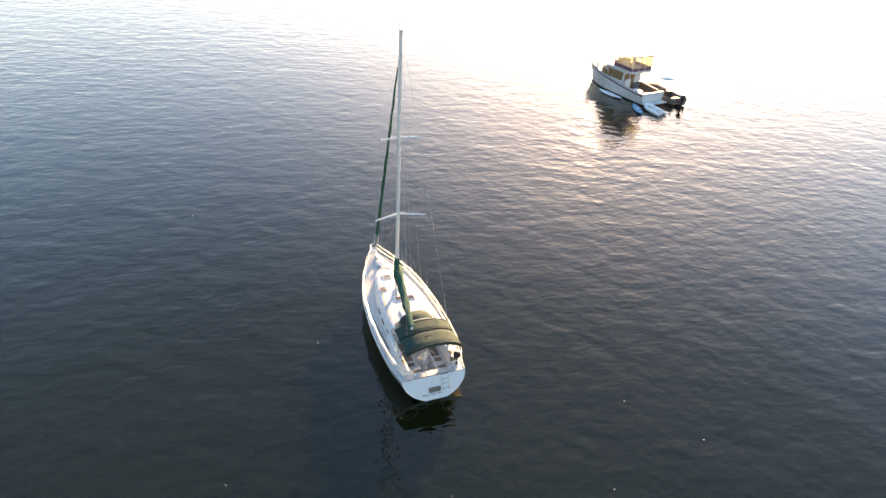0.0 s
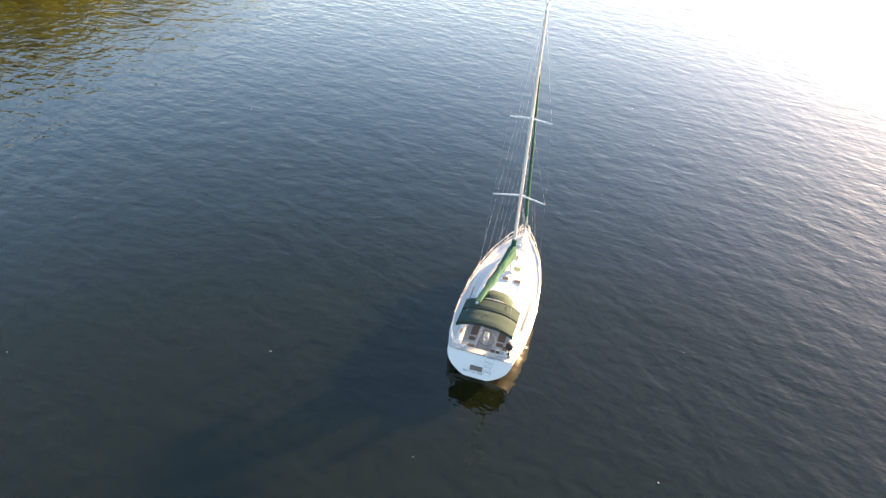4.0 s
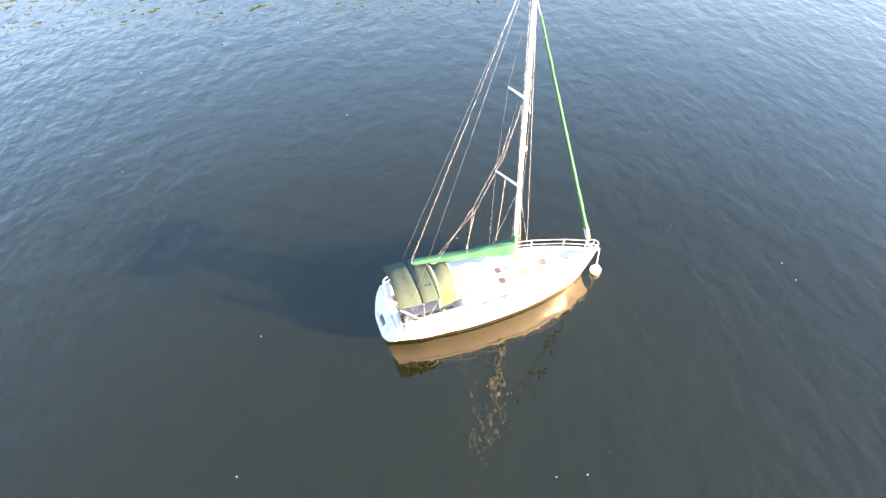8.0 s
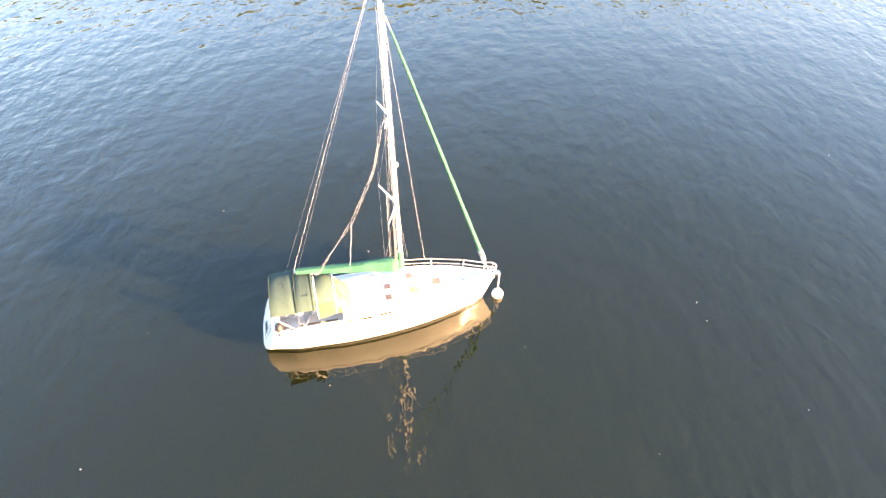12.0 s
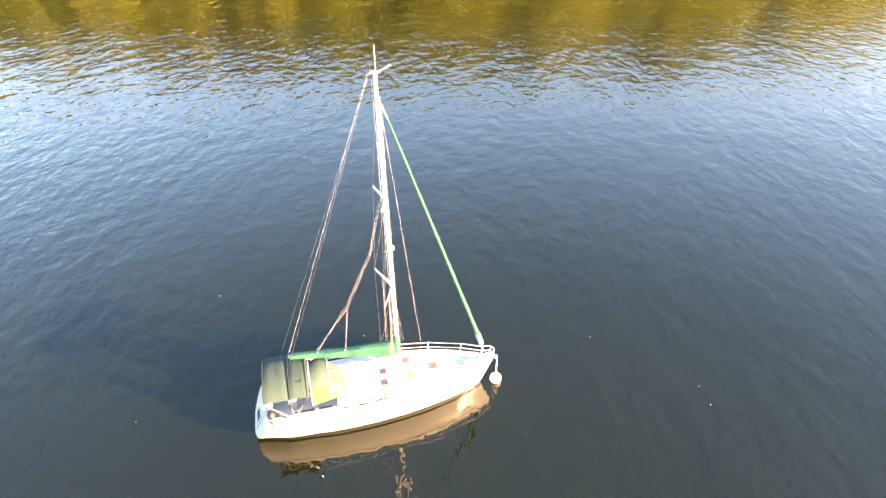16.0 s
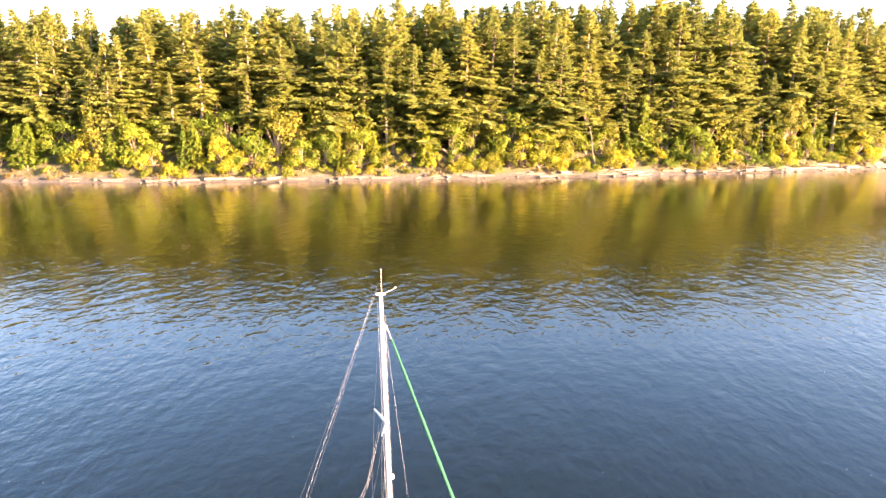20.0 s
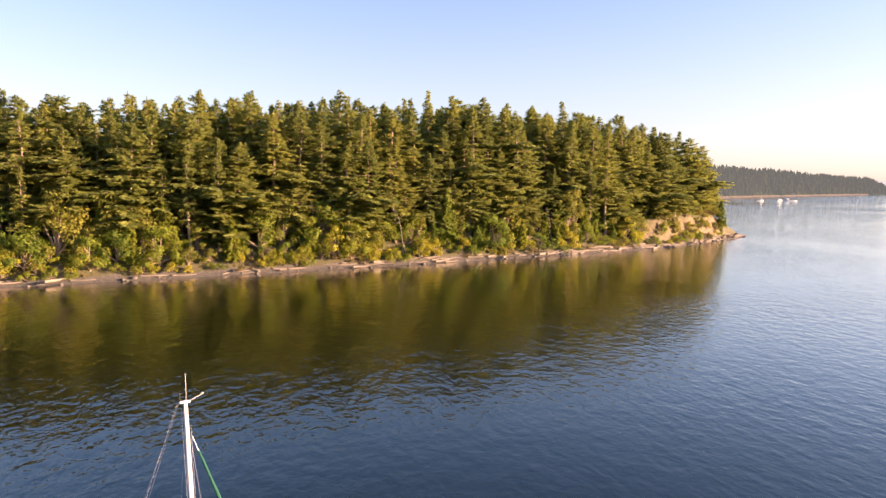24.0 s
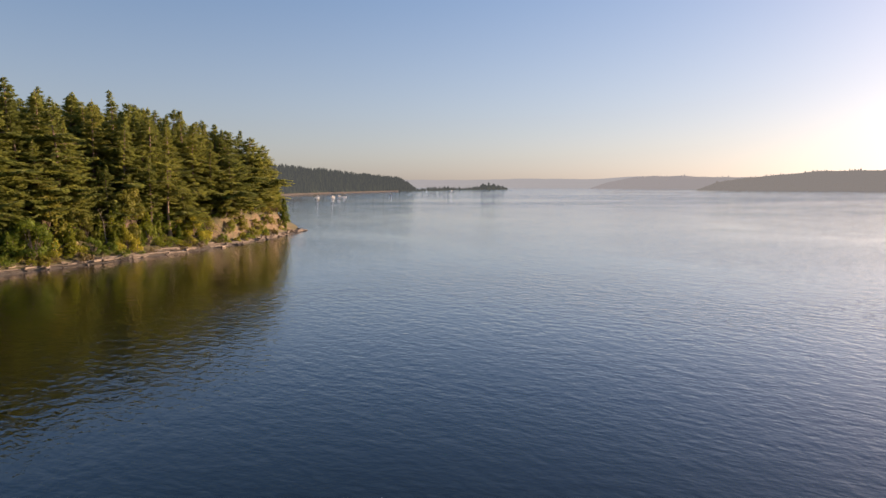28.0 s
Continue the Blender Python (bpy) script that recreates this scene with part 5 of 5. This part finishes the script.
def cruiser_hull(o):
    n = 22
    low, high = Shape(), Shape()
    rings = []
    for k in range(n + 1):
        q = k / n
        x = 11.0 * q
        b = 1.85 * (1.0 - 0.06 * (1 - q)) * (1 - max(0, (q - 0.45) / 0.55) ** 2.3)
        h = 1.15 + 0.95 * q ** 1.5
        chine = 0.80 - 0.35 * max(0, q - 0.5)
        rake = 0.9 * max(0, q - 0.6) / 0.4
        rings.append([(x, s * yy, zz) for s, yy, zz in ((1, b, h), (1, b * 0.97, h - 0.18), (1, b * (chine + 0.12) + 0.0, h * 0.5), (1, b * chine, 0.12))])
        rings[-1] = [(p[0] - rake * (1 - p[2] / h), p[1], p[2]) for p in rings[-1]]
    for s in (1, -1):
        high.loft([[(p[0], s * p[1], p[2]) for p in ring] for ring in rings], False)
        low.loft([[(ring[3][0], s * ring[3][1], 0.12), (ring[3][0] - 0.05, s * ring[3][1] * 0.8, -0.25)] for ring in rings], False)
    high.loft([[(p[0], s * p[1], p[2]) for p in rings[0]] for s in (1, -1)], False)
    part("hull", high, GELCOAT, o, "white flared motorboat hull", 35)
    part("boot_stripe", low, BOOT, o, "", 35)
    deck = Shape()
    deck.loft([[(r[0][0], s * r[0][1], r[0][2] - 0.03) for s in (1, 0.5, 0, -0.5, -1)] for r in rings[7:]], False)
    for s in (1, -1):
        deck.loft([[(r[0][0], s * r[0][1], r[0][2] - 0.03), (r[0][0], s * (r[0][1] - 0.28), r[0][2] - 0.03)] for r in rings[:8]], False)
    part("deck", deck, NONSKID, o, "", 35)
    cp = Shape()
    cp.loft([[(x, 1.5, 1.15), (x, 1.5, 0.6), (x, -1.5, 0.6), (x, -1.5, 1.15)] for x in (0.15, 3.7)], False)
    part("cockpit", cp, TEAK, o, "brown cockpit sole", 30)
    part("transom_rail", Shape().box((0.0, -1.6, 1.05), (0.18, 1.6, 1.2), 0.03), GELCOAT, o)
    part("rub_rail", Shape().tube([(r[1][0], r[1][1] + 0.02, r[1][2]) for r in rings], 0.06, 6), MAROON, o)
    part("rub_rail", Shape().tube([(r[1][0], -r[1][1] - 0.02, r[1][2]) for r in rings], 0.06, 6), MAROON, o)
    return rings


def motorboat():
    o = thing("motor_cruiser", "white flybridge motor cruiser with maroon canvas at anchor", "motorboat", (28.9, -39.6, 0), 9.0)
    o.matrix_basis = pose(28.9, -39.6, 0, 0, 0, 9.0) @ Matrix.Diagonal((1.0, 1.0, 1.18, 1))
    rings = cruiser_hull(o)
    house = Shape()
    prof = [(1.42, 1.2), (1.38, 1.9), (1.30, 2.35), (1.18, 2.45), (0.6, 2.5), (0, 2.52)]
    full = prof + [(-y, z) for y, z in prof[-2::-1]]
    house.loft([[(x + max(0, z - 1.2) * lean, y * w, 1.15 + (z - 1.2) * hh + 0.08) for y, z in full] for x, w, lean, hh in ((3.7, 1, 0, 1), (5.2, 1, 0, 1), (6.8, 0.95, -0.1, 1), (7.6, 0.85, -0.5, 0.98), (8.6, 0.62, -1.0, 0.45))], False, True)
    cabin = part("cabin", house, GELCOAT, o, "white deckhouse", 40)
    for s in (1, -1):
        for x0, x1 in ((3.85, 5.45), (5.52, 7.25)):
            sh = Shape()
            sh.loft([[(x, s * (1.44 - 0.02 * (z > 1.8)), z) for z in (1.52, 2.32)] for x in (x0, x1)], False)
            sh.loft([[(x, s * (1.40 - 0.02 * (z > 1.8)), z) for z in (1.52, 2.32)] for x in (x0, x1)], False)
            part("side_window", sh, BACKLIT_TAN_GLASS, cabin, "cabin window painted amber as if backlit", 30)
        part("windscreen", Shape().loft([[(x, s * y0, z), (x, s * y1, z), (x - 0.03, s * y1, z - 0.02), (x - 0.03, s * y0, z - 0.02)] for x, z, y0, y1 in ((8.02, 1.72, 0.06, 0.92), (7.22, 2.28, 0.06, 1.0))], True, True), BACKLIT_TAN_GLASS, cabin, "", 30)
    part("saloon_door", Shape().box((3.66, -0.35, 0.65), (3.70, 0.35, 2.25), 0.01), BACKLIT_TAN_GLASS, cabin, "brown glazed saloon door")
    part("aft_window", Shape().box((3.66, 0.5, 1.5), (3.70, 1.2, 2.2), 0.01), BACKLIT_TAN_GLASS, cabin)
    part("bulkhead_rail", Shape().box((3.3, 0.45, 0.65), (3.42, 1.35, 1.75), 0.03), GELCOAT, cabin)
    fly = part("flybridge", Shape().box((2.4, -1.55, 2.50), (6.7, 1.55, 2.68), 0.06), GELCOAT, o, "white flybridge deck overhanging the cockpit")
    for a, b in (((2.5, -1.5), (2.5, 1.5)), ((2.5, 1.5), (5.6, 1.45)), ((2.5, -1.5), (5.6, -1.45)), ((5.6, 1.45), (6.4, 0.7)), ((5.6, -1.45), (6.4, -0.7)), ((6.4, 0.7), (6.4, -0.7))):
        part("weather_cloth", Shape().loft([[(*a, 2.66), (*a, 3.02), (a[0] * 0.995 + 0.02, a[1] * 0.97, 3.02), (a[0] * 0.995 + 0.02, a[1] * 0.97, 2.66)], [(*b, 2.66), (*b, 3.02), (b[0] * 0.995 + 0.02, b[1] * 0.97, 3.02), (b[0] * 0.995 + 0.02, b[1] * 0.97, 2.66)]], True, True), MAROON, fly, "maroon canvas weather cloth", 30)
        part("clear_curtain", Shape().loft([[(*a, 3.03), (a[0], a[1] * 0.94, 4.12)], [(*b, 3.03), (b[0], b[1] * 0.94, 4.12)]], False), SUNLIT_VINYL, fly, "clear vinyl side curtain painted sunlit amber", 30)
    for x, y in ((2.5, 1.5), (2.5, -1.5), (2.5, 0.5), (2.5, -0.5), (4.0, 1.47), (4.0, -1.47), (5.6, 1.45), (5.6, -1.45), (6.4, 0.7), (6.4, -0.7)):
        part("canopy_post", Shape().tube([(x, y, 2.66), (x, y * 0.94, 4.14)], 0.03, 6), GELCOAT, fly)
    part("hardtop", Shape().box((2.35, -1.5, 4.12), (6.5, 1.5, 4.22), 0.06), PVC, fly, "pale canvas canopy top")
    part("canopy_hem", Shape().box((2.30, -1.53, 4.06), (6.55, 1.53, 4.13), 0.03), MAROON, fly, "maroon canopy hem")
    part("hardtop_panel", Shape().box((3.2, -0.9, 4.2), (5.2, 0.9, 4.30), 0.04), GELCOAT, fly)
    part("helm_console", Shape().box((5.2, -0.8, 2.66), (5.9, 0.8, 3.5), 0.08), GELCOAT, fly)
    for s in (1, -1):
        part("helm_chair", Shape().box((4.4, s * 0.55 - 0.28, 2.66), (4.9, s * 0.55 + 0.28, 3.1), 0.06).box((4.32, s * 0.55 - 0.28, 3.0), (4.46, s * 0.55 + 0.28, 3.6), 0.05), PVC, fly)
        pts = [(r[0][0], s * max(0.05, r[0][1] - 0.1), r[0][2] + 0.62) for r in rings[12:]]
        part("bow_rail", Shape().tube(pts, 0.038, 6), GELCOAT, o)
        for p in pts[::2]:
            part("rail_post", Shape().tube([p, (p[0], p[1], p[2] - 0.64)], 0.028, 5), GELCOAT, o)
        part("antenna", Shape().tube([(3.2, s * 1.3, 4.2), (2.9, s * 1.3, 5.1)], 0.015, 4), ALLOY, o)
    part("swim_platform", Shape().box((-0.85, -1.6, 0.28), (0.0, 1.6, 0.36), 0.03), GELCOAT, o, "white swim platform")
    part("anchor_winch", Shape().box((9.4, -0.15, 1.75), (9.8, 0.15, 2.05), 0.05), STEEL, o)
    part("hatch", Shape().box((8.7, -0.35, 1.68), (9.25, 0.35, 1.78), 0.04), SMOKED, o)
    part("cockpit_table", Shape().box((1.2, 0.3, 0.62), (2.4, 1.3, 1.05), 0.05), PVC, o, "white box in the cockpit")


motorboat()


def kayak(name, label, at, turn, length, width, mat, cockpit=True):
    o = thing(name, label, "kayak", at, turn)
    rings = []
    for k in range(13):
        q = -1 + k / 6
        w = width / 2 * max(0.03, (1 - abs(q) ** 2.2))
        z = 0.10 * q * q
        rings.append([(length / 2 * q, w * math.cos(a), z + 0.12 + 0.13 * math.sin(a) * (1 if math.sin(a) < 0 else 0.7) * max(0.1, 1 - abs(q) ** 3)) for a in [2 * math.pi * j / 10 for j in range(10)]])
    part("hull", Shape().loft(rings, True, True), mat, o)
    if cockpit:
        part("cockpit_rim", Shape().tube([(0.45 * math.cos(a), width * 0.3 * math.sin(a), 0.24) for a in [2 * math.pi * j / 16 for j in range(16)]], 0.02, 5, True), BLACK, o)
        part("seat", Shape().box((-0.35, -width * 0.25, 0.18), (0.3, width * 0.25, 0.235), 0.03), PVC, o, "pale seat inside")


kayak("kayak", "light blue kayak floating beside the swim platform", (27.75, -36.85, 0.0), 158, 3.4, 0.85, SKY_BLUE)
kayak("paddle_board", "white paddle board tied along the hull", (32.9, -36.75, 0.0), 12, 3.8, 0.95, PVC, False)


def inflatable():
    o = thing("inflatable_dinghy", "white inflatable dinghy tied behind the cruiser", "dinghy", (26.75, -38.35, 0.0), 9)
    o.matrix_basis = pose(26.75, -38.35, 0.0, 0, -4, 9) @ Matrix.Diagonal((0.8, 0.9, 0.9, 1))
    pts = [(-1.6, 0.65, 0.28), (-1.0, 0.66, 0.28), (0.6, 0.62, 0.30), (1.25, 0.42, 0.38), (1.55, 0.0, 0.44), (1.25, -0.42, 0.38), (0.6, -0.62, 0.30), (-1.0, -0.66, 0.28), (-1.6, -0.65, 0.28)]
    part("tube", Shape().tube(pts, [0.12] + [0.23] * 7 + [0.12], 10), PVC, o, "white inflated tube")
    part("floor", Shape().box((-1.2, -0.5, 0.1), (1.1, 0.5, 0.16), 0.02), PVC, o)
    part("thwart", Shape().box((-0.3, -0.55, 0.38), (0.05, 0.55, 0.42), 0.01), PVC, o)
    part("transom", Shape().box((-1.25, -0.5, 0.08), (-1.18, 0.5, 0.55), 0.01), PVC, o)
    part("grab_line", Shape().tube([(-0.9, 0.9, 0.32), (0.2, 0.9, 0.28), (0.9, 0.75, 0.36)], 0.015, 5), LINE, o)


inflatable()


def skiff():
    o = thing("aluminium_skiff", "weathered grey-brown skiff with a black outboard and gear aboard", "skiff", (30.4, -42.5, 0), 4)
    o.matrix_basis = pose(30.4, -42.5, 0, 0, 0, 4) @ Matrix.Diagonal((0.86, 0.95, 1, 1))
    rings = []
    for k in range(11):
        q = k / 10
        b = 1.05 * (1 - max(0, q - 0.5) ** 2 * 3.6)
        h = 0.75 + 0.3 * q * q
        x = -3.0 + 6.0 * q
        rings.append([(x, b, h), (x, b * 0.86, 0.15), (x, 0, -0.2), (x, -b * 0.86, 0.15), (x, -b, h)])
    part("hull", Shape().loft(rings, False).loft([[p for p in rings[0]], [(p[0] + 0.05, p[1] * 0.9, p[2]) for p in rings[0]]], False), BARE_ALLOY, o, "weathered grey-brown hull", 35)
    part("floor", Shape().box((-2.8, -0.75, 0.18), (2.0, 0.75, 0.24), 0.02), BARE_ALLOY, o)
    for s in (1, -1):
        part("gunwale", Shape().tube([(r[0][0], s * r[0][1], r[0][2]) for r in rings], 0.045, 6), BARE_ALLOY, o)
    for x in (-1.6, -0.2, 1.2):
        part("thwart", Shape().box((x - 0.18, -0.85, 0.5), (x + 0.18, 0.85, 0.56), 0.02), BARE_ALLOY, o)
    m = part("outboard", Shape().loft([[(-3.35 + c[0] * q, c[1] * q, z) for c in [(0.34 * math.cos(a), 0.26 * math.sin(a)) for a in [2 * math.pi * k / 12 for k in range(12)]]] for z, q in ((0.75, 0.8), (0.85, 1.0), (1.25, 1.0), (1.42, 0.7))], True, True), BLACK, o, "large black outboard engine")
    part("leg", Shape().tube([(-3.3, 0, 0.8), (-3.35, 0, -0.3)], [0.13, 0.09], 8), BLACK, m)
    part("console", Shape().box((-0.9, -0.35, 0.24), (-0.3, 0.35, 1.2), 0.06), BLACK, o, "dark steering console")
    part("locker", Shape().box((-2.3, -0.6, 0.24), (-1.75, 0.6, 0.75), 0.05), BARE_ALLOY, o)
    q = random.Random(4)
    for x, y, w in ((0.5, 0.4, 0.3), (0.9, -0.3, 0.35), (-1.2, 0.45, 0.28), (-2.6, -0.35, 0.3), (1.6, 0.1, 0.3), (-1.3, -0.5, 0.25)):
        part("gear_bag", Shape().lathe([(w * 0.7, 0), (w * q.uniform(0.9, 1.1), 0.12), (w, 0.3), (w * 0.6, 0.48), (w * 0.15, 0.55)], (x, y, 0.24), 9), q.choice((BLACK, BOOT, MAROON)), o, "dark bag of gear")
    part("awning_post", Shape().tube([(0.2, 0.0, 0.3), (0.25, 0.0, 2.6)], 0.025, 5), BARE_ALLOY, o)
    part("sunshade", Shape().loft([[(0.25 + r * math.cos(a), r * math.sin(a), z) for a in [2 * math.pi * k / 10 for k in range(10)]] for r, z in ((0.05, 2.66), (0.7, 2.60), (1.25, 2.48), (1.24, 2.45), (0.05, 2.62))], True), PALE_BLUE, o, "pale blue sunshade on a pole", 30)
    kayak("yellow_kayak", "yellow kayak near the cruiser's quarter, placed to fit the camera's view", (32.8, -42.4, 1.0), 62, 2.5, 0.8, YELLOW)


skiff()


# ---- drift logs, stones and small floating things ----
def drift_log(length, radius, seed):
    r = random.Random(seed)
    pts = [(length * (k / 7 - 0.5), 0.05 * length * math.sin(k * 0.9 + seed) * r.random(), radius * 0.5 + 0.04 * math.sin(k + seed)) for k in range(8)]
    s = Shape().tube(pts, [radius * (1.1 - 0.5 * k / 7) * r.uniform(0.85, 1.1) for k in range(8)], 8)
    for _ in range(3):
        k = r.randint(1, 6)
        p = Vector(pts[k])
        s.tube([p, p + Vector((r.uniform(-0.4, 0.4), r.uniform(-0.5, 0.5), r.uniform(0.2, 0.6)))], [radius * 0.3, 0.02], 5)
    return s.mesh("log", 60)


def beach_line():
    r = random.Random(21)
    logs = [drift_log(l, w, k) for k, (l, w) in enumerate(((7.0, 0.27), (5.0, 0.22), (9.5, 0.32), (3.6, 0.18), (2.4, 0.13)))]
    for k in range(290):
        x = r.uniform(-95, 262) if k < 95 else r.uniform(60, 271) if k < 215 else r.uniform(150, 272)
        y = 130.0
        want = r.uniform(0.3, 3.4)
        while y < 250 and float(shore_distance(x, y)) < want:
            y += 0.25
        slope = math.degrees(math.atan2(float(np.interp(x + 3, [p[0] for p in SHORE[:19]], [p[1] for p in SHORE[:19]])) - float(np.interp(x - 3, [p[0] for p in SHORE[:19]], [p[1] for p in SHORE[:19]])), 6.0))
        ob = new("drift_log", r.choice(logs))
        if not ob.data.materials:
            ob.data.materials.append(DRIFT)
        c = r.uniform(0.6, 1.15)
        ob.matrix_basis = pose(x, y, ground_z(x, y) + 0.05, 0, -2 + 4 * r.random(), slope + r.choice((r.gauss(0, 10), r.gauss(0, 38)))) @ Matrix.Diagonal((c, c, c, 1))
        tagged(ob, "bleached grey drift log lying on the beach", "log", "drift logs")
    stones = []
    for k in range(4):
        s, q = Shape(), random.Random(k)
        s.loft([[(rad * math.cos(a) * q.uniform(0.8, 1.2), rad * math.sin(a) * q.uniform(0.8, 1.2), z + q.uniform(-0.04, 0.04)) for a in [2 * math.pi * j / 9 for j in range(9)]] for rad, z in ((0.45, -0.15), (0.5, 0.1), (0.4, 0.32), (0.15, 0.42))], True, True)
        stones.append(s.mesh("stone", 50))
        stones[-1].materials.append(SHINGLE)
    for k in range(80):
        x = r.uniform(-90, 272) if k < 66 else r.uniform(256, 277)
        y, want = 130.0, r.uniform(-0.9, 2.0)
        while y < 250 and float(shore_distance(x, y)) < want:
            y += 0.3
        if y > 200:
            y = 162 + r.uniform(-2, 2)
        c = r.uniform(0.5, 1.6)
        ob = new("shore_stone", r.choice(stones))
        ob.matrix_basis = pose(x, y, max(-0.15, ground_z(x, y)), r.uniform(-10, 10), r.uniform(-10, 10), r.uniform(0, 360)) @ Matrix.Diagonal((c, c * r.uniform(0.7, 1.2), c * 0.8, 1))
        tagged(ob, "dark weathered stone at the waterline", "stone", "shore stones")
    # tilted dead trunks and the lone young fir at the point
    for x, dd, h, lean, turn in ((84, 4.0, 15.5, 13, 160), (58, 8.0, 14, 7, 200), (141, 6.5, 12, 11, 150)):
        y = 130.0
        while float(shore_distance(x, y)) < dd:
            y += 0.3
        q, s = random.Random(int(x)), Shape()
        pts = [Vector((0.25 * math.sin(k * 0.8), 0.2 * math.cos(k * 0.6), h * k / 9 - (0.5 if k == 0 else 0))) for k in range(10)]
        s.tube(pts, [0.17 * (1 - 0.085 * k) for k in range(10)], 7)
        for k in range(14):
            p, a = pts[q.randint(3, 9)], q.uniform(0, 6.3)
            l = q.uniform(0.6, 2.2)
            s.tube([p, p + Vector((l * math.cos(a), l * math.sin(a), q.uniform(-0.2, 0.7)))], [0.05, 0.015], 4)
        ob = tagged(part("dead_tree", s, DRIFT, None, "", 60), "bare pale dead trunk leaning on the bank", "tree")
        ob.matrix_basis = pose(x, y, ground_z(x, y), 0, lean, turn)


beach_line()

point_fir = conifer("young_fir", 4.2, 71, 1.0, "lone dark young fir standing on the point", 1.3, 0.6, 0.85)
point_fir.matrix_basis = pose(251.2, 159.6, ground_z(251.2, 159.6) - 0.1)


def floating_bits():
    """Scraps of leaf and foam drifting on the water near the yacht."""
    r = random.Random(5)
    s = Shape()
    for _ in range(110):
        x, y = r.uniform(-30, 45), r.uniform(-18, 40)
        if -8 < x < 6 and abs(y) < 3:
            continue
        l, a = r.uniform(0.012, 0.05), r.uniform(0, 6.3)
        u, v = Vector((math.cos(a), math.sin(a), 0)) * l, Vector((-math.sin(a), math.cos(a), 0)) * l * 0.5
        c = Vector((x, y, 0.012))
        s.add([c - u, c - v, c + u, c + v], [(0, 1, 2, 3)])
    tagged(part("floating_scraps", plain_mesh(s, "floating_scraps"), ROPE), "small pale leaf scraps drifting on the water", "debris", kind="stuff")


floating_bits()
